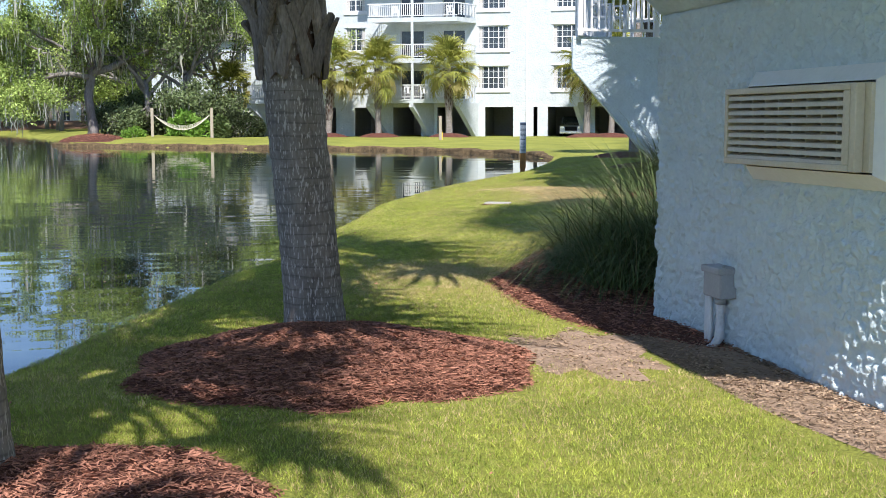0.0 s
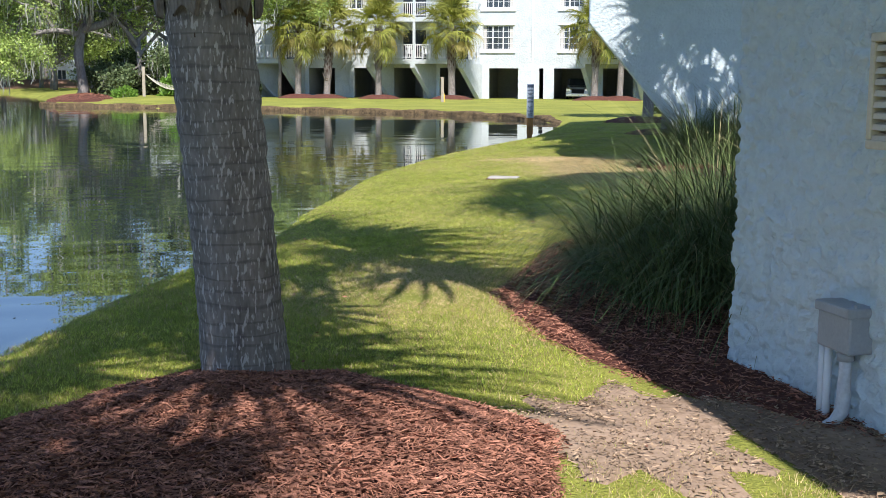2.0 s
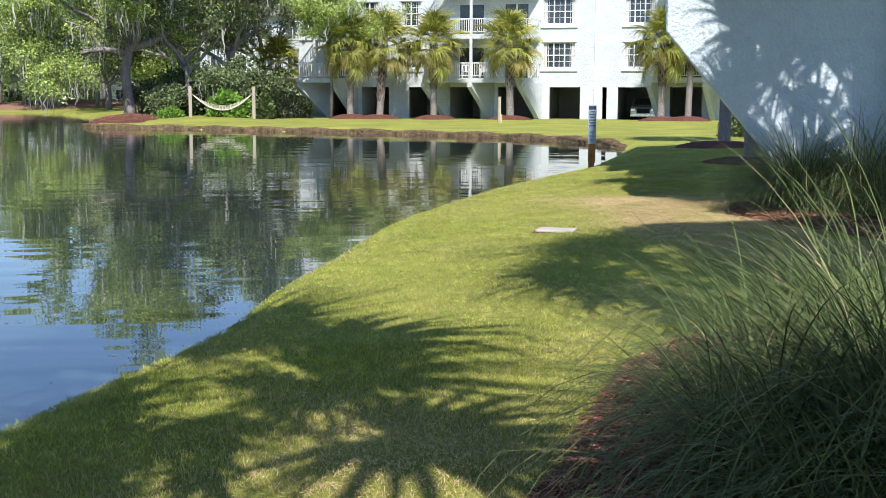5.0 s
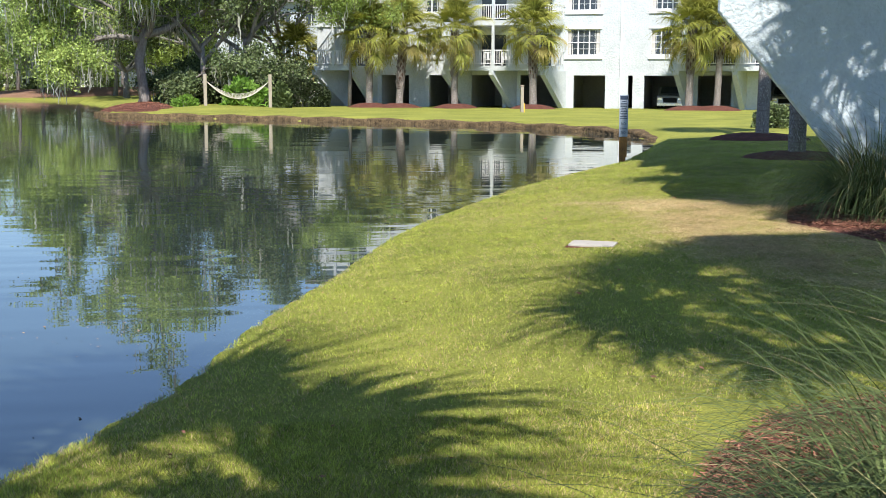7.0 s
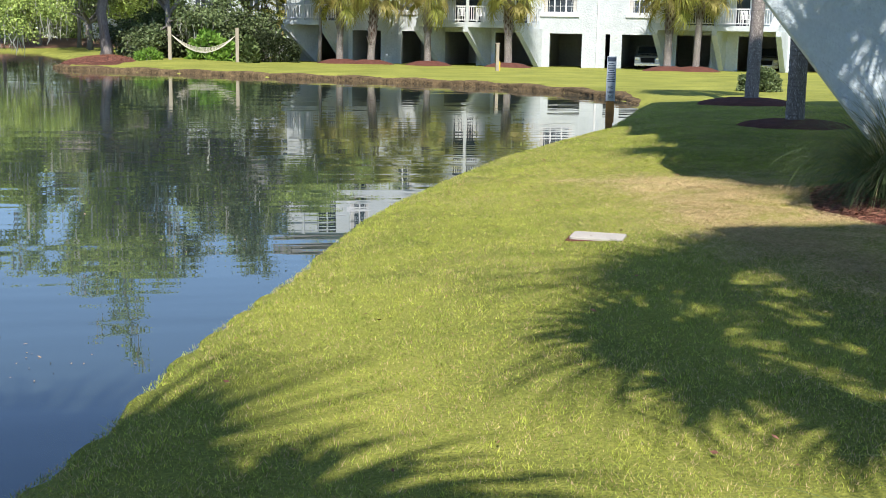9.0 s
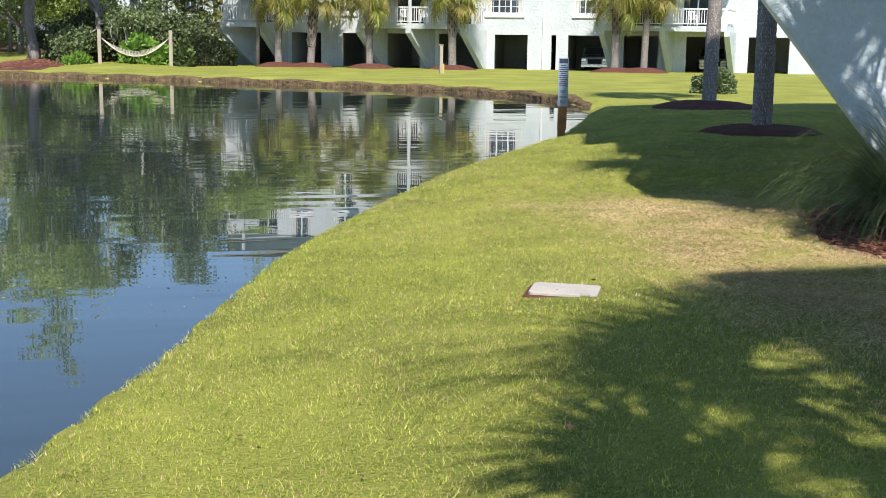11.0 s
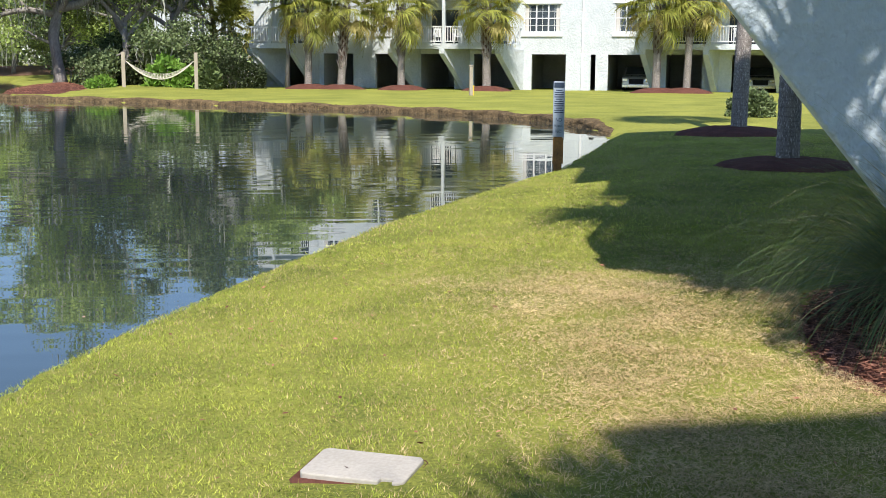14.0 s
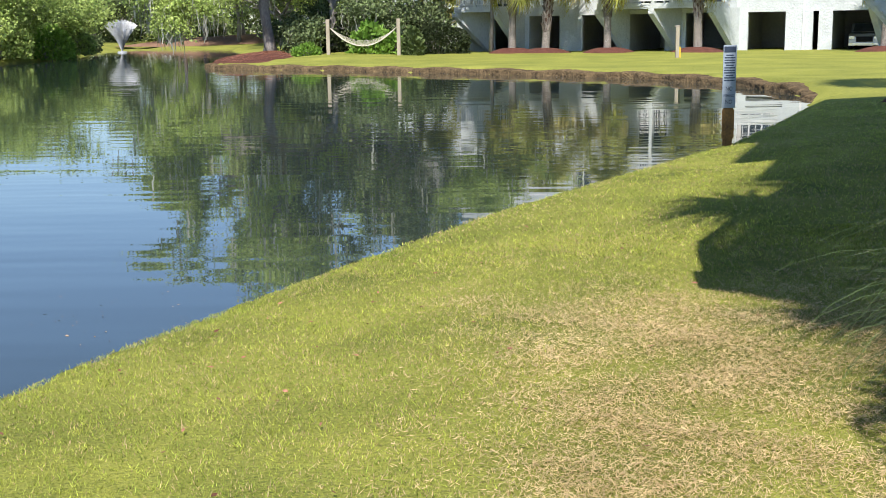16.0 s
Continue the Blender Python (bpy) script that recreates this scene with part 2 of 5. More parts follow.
def box_mesh(name, lo, hi, mat, bevel=0.0):
    bm = bmesh.new()
    bmesh.ops.create_cube(bm, size=1)
    lo, hi = Vector(lo), Vector(hi)
    for v in bm.verts:
        v.co = Vector((lo[i] + (v.co[i] + 0.5) * (hi[i] - lo[i]) for i in range(3)))
    if bevel:
        bmesh.ops.bevel(bm, geom=bm.edges[:], offset=bevel, segments=2, affect="EDGES", profile=0.5)
    me = bpy.data.meshes.new(name)
    bm.to_mesh(me)
    bm.free()
    me.materials.append(mat)
    return me


def boxes_mesh(name, boxes, mat):
    """Several boxes of one part, (lo, hi) each."""
    v, f = [], []
    for lo, hi in boxes:
        o = len(v)
        v += [(x, y, z) for x in (lo[0], hi[0]) for y in (lo[1], hi[1]) for z in (lo[2], hi[2])]
        f += [[o + i for i in q] for q in ((0, 1, 3, 2), (4, 6, 7, 5), (0, 4, 5, 1), (2, 3, 7, 6), (0, 2, 6, 4), (1, 5, 7, 3))]
    return mesh_of(name, v, f, mat)


def prism(name, outline, y0, y1, mat, bevel=0.0):
    """An outline in x, z pushed from y0 to y1."""
    bm = bmesh.new()
    a = [bm.verts.new((x, y0, z)) for x, z in outline]
    b = [bm.verts.new((x, y1, z)) for x, z in outline]
    bm.faces.new(a)
    bm.faces.new(b[::-1])
    for i in range(len(a)):
        j = (i + 1) % len(a)
        bm.faces.new((a[j], a[i], b[i], b[j]))
    bmesh.ops.recalc_face_normals(bm, faces=bm.faces[:])
    if bevel:
        bmesh.ops.bevel(bm, geom=bm.edges[:], offset=bevel, segments=2, affect="EDGES", profile=0.5)
    me = bpy.data.meshes.new(name)
    bm.to_mesh(me)
    bm.free()
    me.materials.append(mat)
    return me


def tube(name, points, radii, mat, sides=10, smooth=True, ripple=0.0, seed=0):
    """A closed tube along points."""
    pts, rnd = [Vector(p) for p in points], random.Random(seed)
    v, f, side = [], [], None
    for i, p in enumerate(pts):
        way = (pts[min(i + 1, len(pts) - 1)] - pts[max(i - 1, 0)]).normalized()
        if side is None:
            side = way.orthogonal().normalized()
        side = (side - way * side.dot(way)).normalized()
        up = way.cross(side)
        for k in range(sides):
            a = 2 * math.pi * k / sides
            r = radii[i] * (1 + ripple * rnd.uniform(-1, 1))
            v.append(p + (side * math.cos(a) + up * math.sin(a)) * r)
    for i in range(len(pts) - 1):
        for k in range(sides):
            j = (k + 1) % sides
            f.append((i * sides + k, i * sides + j, (i + 1) * sides + j, (i + 1) * sides + k))
    f += [list(range(sides))[::-1], [(len(pts) - 1) * sides + k for k in range(sides)]]
    return mesh_of(name, v, f, mat, smooth)


def wall_with_openings(name, u0, u1, z0, z1, n0, n1, holes, mat):
    """A wall along x with thickness from n0 to n1 in y; holes (u0, u1, z0, z1) go through it."""
    us = sorted({u0, u1, *(h[0] for h in holes), *(h[1] for h in holes)})
    zs = sorted({z0, z1, *(h[2] for h in holes), *(h[3] for h in holes)})
    solid = {}
    for i in range(len(us) - 1):
        for j in range(len(zs) - 1):
            cu, cz = (us[i] + us[i + 1]) / 2, (zs[j] + zs[j + 1]) / 2
            solid[i, j] = not any(h[0] < cu < h[1] and h[2] < cz < h[3] for h in holes)
    v, f, at = [], [], {}

    def p(i, j, n):
        if (i, j, n) not in at:
            at[i, j, n] = len(v)
            v.append((us[i], (n0, n1)[n], zs[j]))
        return at[i, j, n]

    for (i, j), s in solid.items():
        if not s:
            continue
        f += [(p(i, j, 0), p(i + 1, j, 0), p(i + 1, j + 1, 0), p(i, j + 1, 0)), (p(i, j, 1), p(i, j + 1, 1), p(i + 1, j + 1, 1), p(i + 1, j, 1))]
        for di, dj, a, b in ((-1, 0, (i, j), (i, j + 1)), (1, 0, (i + 1, j + 1), (i + 1, j)), (0, -1, (i + 1, j), (i, j)), (0, 1, (i, j + 1), (i + 1, j + 1))):
            if not solid.get((i + di, j + dj), False):
                f.append((p(*a, 0), p(*b, 0), p(*b, 1), p(*a, 1)))
    return mesh_of(name, v, f, mat)


# ---- ground and pond ----
WATER_Z = -0.05
POND = [(-90, 2), (-15, 3.5), (-7, 5.6), (-4.2, 7.1), (-3.25, 8.3), (-2.5, 10.3), (-1.75, 12.3), (-1.3, 13.3), (-0.9, 14.1), (-0.5, 15.1), (-0.15, 16.5),
        (0.55, 18.5), (1.3, 20.9), (1.9, 22.4), (2.9, 24.5), (4.0, 26.8), (6.5, 31.0), (8.0, 33.4), (10.5, 38.8), (12.2, 43.0), (12.8, 47.0),
        (12.3, 51.0), (10.9, 55.2), (8.4, 59.0), (4.0, 63.4), (-1.4, 68.8), (-5.6, 72.0), (-7.9, 73.8), (-8.9, 77.5), (-8.4, 82), (-9, 92), (-13, 112), (-20, 142),
        (-38, 156), (-30.5, 130), (-25.8, 113), (-23.6, 97), (-26, 88), (-30, 74), (-48, 58), (-90, 50)]
PA, PB = np.array(POND, float), np.roll(np.array(POND, float), -1, 0)


def shore_distance(x, y):
    """Metres from the pond's edge, positive on land."""
    x, y = np.asarray(x, float), np.asarray(y, float)
    best, inside = np.full(x.shape, 1e9), np.zeros(x.shape, bool)
    for (ax, ay), (bx, by) in zip(PA, PB):
        dx, dy = bx - ax, by - ay
        t = np.clip(((x - ax) * dx + (y - ay) * dy) / (dx * dx + dy * dy), 0, 1)
        best = np.minimum(best, (x - ax - t * dx) ** 2 + (y - ay - t * dy) ** 2)
        if dy:
            inside ^= ((ay > y) != (by > y)) & (x < (y - ay) * dx / dy + ax)
    return np.where(inside, -1, 1) * np.sqrt(best)


def step(a, b, v):
    t = np.clip((np.asarray(v, float) - a) / (b - a), 0, 1)
    return t * t * (3 - 2 * t)


def ground_z(x, y):
    x, y = np.asarray(x, float), np.asarray(y, float)
    d = shore_distance(x, y)
    near = WATER_Z + 0.03 + 0.05 * step(0, 0.35, d) + (0.0 + 0.14 * step(12, 19, y)) * step(0.2, 2.5, d)
    far = WATER_Z + 0.02 + 0.24 * step(0.12, 0.5, d) + 0.08 * step(0.3, 14, d) + 0.26 * step(3, -4, x) * step(0.5, 8, d) * step(50, 66, y)
    k = step(33, 46, y) * step(-60, -40, y)
    z = near * (1 - k) + far * k + 0.012 * (np.sin(x * 1.3 + y * 0.7) + np.sin(y * 1.9 - x * 0.4)) * step(0.3, 1.5, d)
    under = WATER_Z - 0.02 + 0.5 * np.maximum(d, -2.0)
    return np.where(d > 0, z, np.minimum(under, WATER_Z - 0.0))


def zg(x, y):
    return float(ground_z(np.array([x]), np.array([y]))[0])


def axis(spans):
    out = []
    for a, b, s in spans:
        out += list(np.arange(a, b, s))
    return np.array(out + [spans[-1][1]])


def build_ground():
    xs = axis([(-3000, -300, 450), (-300, -60, 30), (-60, -12, 1.5), (-12, -4, 0.4), (-4, 9, 0.16), (9, 16, 0.4), (16, 60, 1.5), (60, 300, 30), (300, 3000, 450)])
    ys = axis([(-3000, -300, 450), (-300, -20, 35), (-20, 2, 1.0), (2, 30, 0.16), (30, 46, 0.3), (46, 76, 0.4), (76, 130, 1.2), (130, 300, 20), (300, 3000, 450)])
    gx, gy = np.meshgrid(xs, ys)
    gz = ground_z(gx, gy)
    nx, ny = len(xs), len(ys)
    i = (np.arange(ny - 1)[:, None] * nx + np.arange(nx - 1)[None]).ravel()
    faces = np.stack([i, i + 1, i + nx + 1, i + nx], -1)
    me = bpy.data.meshes.new("ground")
    me.vertices.add(nx * ny)
    me.vertices.foreach_set("co", np.stack([gx, gy, gz], -1).astype(np.float32).ravel())
    me.loops.add(faces.size)
    me.loops.foreach_set("vertex_index", faces.ravel().astype(np.int32))
    me.polygons.add(len(faces))
    me.polygons.foreach_set("loop_start", np.arange(0, faces.size, 4, dtype=np.int32))
    me.polygons.foreach_set("use_smooth", np.ones(len(faces), dtype=bool))
    me.materials.append(LAWN)
    me.materials.append(LAWN_FAR)
    far = (gy[:-1, :-1] > 37.5).ravel()
    me.polygons.foreach_set("material_index", far.astype(np.int32))
    me.update(calc_edges=True)
    tagged(new("ground", me), "mown green lawn sloping gently to the pond", "lawn", kind="structure")


build_ground()
tagged(new("water", mesh_of("water", [(-400, -60, WATER_Z), (60, -60, WATER_Z), (60, 140, WATER_Z), (-400, 140, WATER_Z)], [(0, 1, 2, 3)], WATER)),
       "still dark green pond water with fine ripples", "pond", kind="structure")


# ---- mulch beds ----
def ring(cx, cy, rx, ry, turn=0.0, wob=0.08, n=48, seed=1):
    rnd = random.Random(seed)
    ph = [rnd.uniform(0, 6.28) for _ in range(4)]
    out = []
    for k in range(n):
        a = 2 * math.pi * k / n
        r = 1 + wob * (math.sin(2 * a + ph[0]) * 0.5 + math.sin(3 * a + ph[1]) * 0.5 + 0.4 * math.sin(7 * a + ph[2]) + 0.3 * math.sin(11 * a + ph[3]))
        x, y = rx * r * math.cos(a), ry * r * math.sin(a)
        c, s = math.cos(turn), math.sin(turn)
        out.append((cx + x * c - y * s, cy + x * s + y * c))
    return out


def within(outline, x, y):
    """Which of the points lie inside an outline."""
    inside = np.zeros(x.shape, bool)
    for (ax, ay), (bx, by) in zip(outline, outline[1:] + outline[:1]):
        if ay != by:
            inside ^= ((ay > y) != (by > y)) & (x < (y - ay) * (bx - ax) / (by - ay) + ax)
    return inside


def bed(name, outline, centre, high, label, mat=MULCH, chips=0, seed=1, edge=0.015, chip_mat=None, sized=(0.015, 0.058)):
    """A low mound of mulch inside an outline, with loose chips on it."""
    rings, v, f = 9, [], []
    n = len(outline)
    for r in range(rings + 1):
        k = r / rings
        for x, y in outline:
            px, py = x + (centre[0] - x) * k, y + (centre[1] - y) * k
            v.append((px, py, zg(px, py) - 0.03 * (r == 0) + (edge + (high - edge) * math.sin(min(k * 1.3, 1) * math.pi / 2)) * (r > 0) + 0.008 * math.sin(px * 13) * math.sin(py * 17)))
    for r in range(rings):
        for i in range(n):
            j = (i + 1) % n
            f.append((r * n + i, r * n + j, (r + 1) * n + j, (r + 1) * n + i))
    ob = tagged(new(name, mesh_of(name, v, f, mat, True)), label, "mulch bed", kind="structure")
    if chips:
        rng = np.random.default_rng(seed)
        tri = []
        vs = np.array(v).reshape(rings + 1, n, 3)
        k = np.sqrt(rng.random(chips)) * 0.999
        ringf = (1 - k) * rings
        ri, th = ringf.astype(int), rng.integers(0, n, chips)
        fr = (ringf - ri)[:, None]
        side = rng.random(chips)[:, None]
        def at(a, b):
            return vs[np.minimum(a, rings), b % n]
        p = (at(ri, th) * (1 - fr) + at(ri + 1, th) * fr) * (1 - side) + (at(ri, th + 1) * (1 - fr) + at(ri + 1, th + 1) * fr) * side
        p[:, 2] += 0.006 + rng.random(chips) * 0.014
        a = rng.random(chips) * 6.283
        ln, wd = rng.uniform(*sized, chips) * 0.5, rng.uniform(0.0016, 0.0046, chips)
        d = np.stack([np.cos(a) * ln, np.sin(a) * ln, rng.normal(0, 0.18, chips) * ln], -1)
        w = np.stack([-np.sin(a) * wd, np.cos(a) * wd, rng.normal(0, 0.5, chips) * wd], -1)
        strips = np.stack([np.stack([p - d - w, p - d + w], 1), np.stack([p + d - w * 0.6, p + d + w * 0.6], 1)], 1)
        tagged(part("mulch_chips", quad_strips("mulch_chips", strips, chip_mat or CHIPS), ob), kind="stuff")
    return ob


PALM_BED, POND_BED = ring(-1.35, 7.85, 1.18, 1.32, 0.15, 0.10, seed=3), ring(-3.0, 5.45, 1.05, 0.95, 0.0, 0.08, seed=4)
bed("mulch_bed", PALM_BED, (-1.25, 8.6), 0.10, "round bed of red-brown wood mulch under a palm", chips=62000, seed=2)
bed("mulch_bed", POND_BED, (-3.1, 5.6), 0.08, "round bed of red-brown wood mulch under a palm", chips=16000, seed=3)
bed("mulch_bed", [(1.2, 6.9), (0.95, 7.3), (0.62, 8.0), (0.52, 8.6), (0.36, 9.3), (0.32, 9.8), (0.36, 10.5), (0.42, 10.9), (0.66, 11.3), (0.95, 11.9), (1.35, 12.7), (1.75, 13.4), (2.3, 13.9), (3.4, 14.3),
                  (5.0, 14.2), (5.5, 12), (5.2, 9.3), (3.0, 8.9), (1.6, 8.8), (1.25, 8.4), (1.2, 7.6)], (2.0, 11.2), 0.05, "mulched bed of ornamental grass beside the stucco wall", chips=42000, seed=4)
bed("mulch_bed", [(5.35, 19.4), (5.3, 19.8), (5.5, 20.4), (5.75, 21.1), (6.3, 21.9), (7.2, 22.4), (9.0, 22.4), (11.0, 20.9), (10.0, 17.5), (7.0, 16.5), (5.9, 17.4), (5.45, 18.5)], (7.0, 20.0), 0.06,
    "mulched bed of ornamental grass by the wing wall", chips=20000, seed=5)
bed("dirt_patch", ring(0.2, 7.8, 0.46, 0.85, 0.1, 0.35, seed=8), (0.16, 7.85), 0.014, "bare dry soil worn into the lawn", mat=DIRT, chips=2600, seed=6, edge=0.004, chip_mat=LITTER, sized=(0.008, 0.03))
bed("dirt_patch", [(0.70, 8.5), (0.60, 7.8), (0.64, 7.1), (0.60, 6.5), (0.68, 5.7), (0.74, 4.9), (0.9, 4.3), (1.2, 4.2), (1.2, 5.5), (1.2, 6.5), (1.2, 7.5), (1.2, 8.4)], (1.0, 6.4), 0.016,
    "bare soil and dead leaves along the wall", mat=DIRT, chips=9000, seed=7, edge=0.004, chip_mat=LITTER, sized=(0.01, 0.034))


# ---- the near building with the vent ----
WX = 1.18
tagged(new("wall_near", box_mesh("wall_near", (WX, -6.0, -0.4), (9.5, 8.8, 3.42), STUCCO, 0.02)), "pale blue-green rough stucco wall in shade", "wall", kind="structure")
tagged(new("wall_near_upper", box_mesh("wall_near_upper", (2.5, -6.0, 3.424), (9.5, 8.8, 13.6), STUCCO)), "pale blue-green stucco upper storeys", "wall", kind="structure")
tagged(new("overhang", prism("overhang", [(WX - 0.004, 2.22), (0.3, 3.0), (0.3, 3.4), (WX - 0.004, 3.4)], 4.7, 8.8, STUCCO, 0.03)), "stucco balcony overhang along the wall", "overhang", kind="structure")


def stucco_relief(name, y0, y1, z0, z1, x, cell, label):
    """A trowelled stucco coat with lumps, on the face that looks along -x."""
    ys, zs = np.arange(y0, y1 + cell * 0.5, cell), np.arange(z0, z1 + cell * 0.5, cell)
    v = []
    for z in zs:
        for y in ys:
            a = noise.noise((y * 7, z * 9, 0.3))
            b = noise.noise((y * 27, z * 23, 4.0))
            c = noise.noise((y * 45, z * 45, 9.0))
            e = 0.024 * max(0, min(1, (0.6 * a + 0.9 * b) * 2.6 + 0.4)) + 0.008 * c
            edge = max(0, 1 - (y1 - y) / 0.03)
            v.append((x - 0.004 - e + 0.02 * edge ** 2, y + 0.006 * a, z))
    n = len(ys)
    f = [(j * n + i, (j + 1) * n + i, (j + 1) * n + i + 1, j * n + i + 1) for j in range(len(zs) - 1) for i in range(n - 1)]
    tagged(new(name, mesh_of(name, v, f, STUCCO, True)), label, "wall", kind="structure")


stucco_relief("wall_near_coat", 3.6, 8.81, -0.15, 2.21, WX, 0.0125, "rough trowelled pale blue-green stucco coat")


def louvre_vent():
    y0, y1, z0, z1, x = 6.12, 7.42, 1.235, 1.675, WX
    v = thing("wall_vent", "cream plastic louvred air vent on the stucco wall", "vent", m=pose(x, y0, z0))
    w, h = y1 - y0, z1 - z0
    # near-black sheet: the shade between the slats is put into its colour
    part("shade_backing", box_mesh("shade_backing", (-0.06, 0.03, 0.03), (-0.02, w - 0.03, h - 0.03), VENT_SHADE), v)
    for nm, lo, hi in (("frame_top", (-0.205, 0, h - 0.035), (-0.02, w, h)), ("frame_bottom", (-0.205, 0, 0), (-0.02, w, 0.035)),
                       ("frame_side", (-0.205, w - 0.03, 0.035), (-0.02, w, h - 0.035)), ("frame_side", (-0.205, 0, 0.035), (-0.02, 0.06, h - 0.035))):
        part(nm, box_mesh(nm, lo, hi, CREAM, 0.006), v)
    slat = prism("slat", [(-0.198, 0.0), (-0.192, 0.022), (-0.165, 0.030), (-0.165, 0.012)], 0.06, w - 0.03, CREAM)
    for k in range(9):
        part("slat", slat, v, m=pose(0, 0, 0.030 + k * 0.0425))
    for k in range(1, 9):
        part("divider", box_mesh("divider", (-0.175, w * k / 9, 0.035), (-0.05, w * k / 9 + 0.008, h - 0.035), CREAM), v)
    part("end_strip", box_mesh("end_strip", (-0.203, -0.05, 0.0), (-0.15, -0.002, h), CREAM, 0.006), v, "pale cream strip at the louvre end")
    part("side_panel", prism("side_panel", [(-0.15, 0), (-0.15, h), (-0.09, h - 0.002), (-0.09, 0.002)], -0.10, -0.004, CREAM, 0.004), v, "beige side of the louvred box")
    oy0, oy1, oz0, oz1 = -0.27, w - 0.06, -0.095, h + 0.10
    iy0, iy1, iz0, iz1 = -0.10, w - 0.14, -0.012, h + 0.012
    outer, inner = [(oy0, oz0), (oy1, oz0), (oy1, oz1), (oy0, oz1)], [(iy0, iz0), (iy1, iz0), (iy1, iz1), (iy0, iz1)]
    for k, (nm, mt, lb) in enumerate((("lower_flange", WHITE, "white sloping flange below the louvres"), ("far_flange", WHITE, ""), ("hood", WHITE, "white sheet-metal hood"), ("near_flange", WHITE, "white sloping side flange"))):
        j = (k + 1) % 4
        a, b, c, d = outer[k], outer[j], inner[j], inner[k]
        vv = [(0.01, *a), (0.01, *b), (-0.035, *b), (-0.035, *a), (-0.13, *c), (-0.13, *d), (0.01, *c), (0.01, *d)]
        part(nm, mesh_of(nm, vv, [(0, 1, 2, 3), (3, 2, 4, 5), (5, 4, 6, 7), (0, 3, 5, 7), (1, 6, 4, 2), (0, 7, 6, 1)], mt), v, lb)


louvre_vent()


def meter_box():
    b = thing("junction_box", "grey plastic electrical box with conduits on the wall", "electrical box", m=pose(WX, 7.7, 0.37))
    part("body", box_mesh("body", (-0.12, -0.12, 0), (0.01, 0.12, 0.19), GREY_BOX, 0.012), b)
    part("cover", box_mesh("cover", (-0.135, -0.125, 0.155), (0.0, 0.125, 0.20), GREY_BOX, 0.008), b)
    part("side_plate", box_mesh("side_plate", (-0.06, 0.127, 0.02), (0.01, 0.235, 0.15), STUCCO, 0.006), b, "painted square cover plate")
    part("hasp", box_mesh("hasp", (-0.10, -0.115, 0.19), (-0.085, -0.095, 0.215), GREY_BOX, 0.003), b)
    part("conduit", tube("conduit", [(-0.07, -0.03, 0.0), (-0.07, -0.03, -0.10), (-0.07, -0.03, -0.20), (-0.075, -0.03, -0.26), (-0.10, -0.02, -0.31), (-0.15, 0.01, -0.355), (-0.21, 0.04, -0.385)],
                         [0.026, 0.026, 0.03, 0.03, 0.03, 0.031, 0.031], material("pvc_grey", (0.62, 0.64, 0.66), 0.5), 14), b, "pale grey bent plastic conduit")
    part("coupling", tube("coupling", [(-0.07, -0.03, -0.005), (-0.07, -0.03, -0.04)], [0.036, 0.036], GREY_BOX, 14), b)
    for dy in (0.075, 0.118):
        part("conduit", tube("conduit", [(-0.085, dy, 0.02), (-0.085, dy, -0.2), (-0.085, dy, -0.40)], [0.017, 0.017, 0.017], WHITE, 10), b, "painted narrow conduit")


meter_box()


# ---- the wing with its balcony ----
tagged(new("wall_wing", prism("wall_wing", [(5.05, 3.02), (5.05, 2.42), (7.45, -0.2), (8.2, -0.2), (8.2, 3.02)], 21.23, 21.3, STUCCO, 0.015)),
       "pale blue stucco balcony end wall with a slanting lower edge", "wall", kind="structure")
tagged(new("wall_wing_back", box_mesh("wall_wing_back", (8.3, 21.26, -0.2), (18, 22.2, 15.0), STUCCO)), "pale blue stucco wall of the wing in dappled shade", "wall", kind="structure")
tagged(new("downspout", box_mesh("downspout", (8.2, 20.96, 0.0), (8.32, 21.1, 13.7), STUCCO, 0.01)), "painted square downspout in the corner", "downspout", kind="structure")


def railing(name, length, label, m, high=1.0, gap=0.115, group=""):
    """Posts, rails and pickets along +x."""
    r = thing(name, label, "railing", group, m)
    part("top_rail", box_mesh("top_rail", (0, -0.035, high - 0.06), (length, 0.035, high), WHITE, 0.008), r)
    part("bottom_rail", box_mesh("bottom_rail", (0, -0.025, 0.08), (length, 0.025, 0.13), WHITE), r)
    pk = box_mesh("picket", (-0.016, -0.016, 0.13), (0.016, 0.016, high - 0.06), WHITE)
    for k in range(1, int(length / gap)):
        part("picket", pk, r, m=pose(k * gap, 0, 0))
    post = box_mesh("post", (-0.045, -0.045, 0), (0.045, 0.045, high), WHITE)
    for x in sorted({0.05, length / 2, length - 0.05}):
        part("post", post, r, m=pose(x, 0, 0))
    return r


def flat_slab(name, outline, z0, z1, mat):
    """An outline in x, y between two heights."""
    n = len(outline)
    v = [(x, y, z) for z in (z0, z1) for x, y in outline]
    f = [list(range(n))[::-1], list(range(n, 2 * n))] + [(i, (i + 1) % n, n + (i + 1) % n, n + i) for i in range(n)]
    return mesh_of(name, v, f, mat)


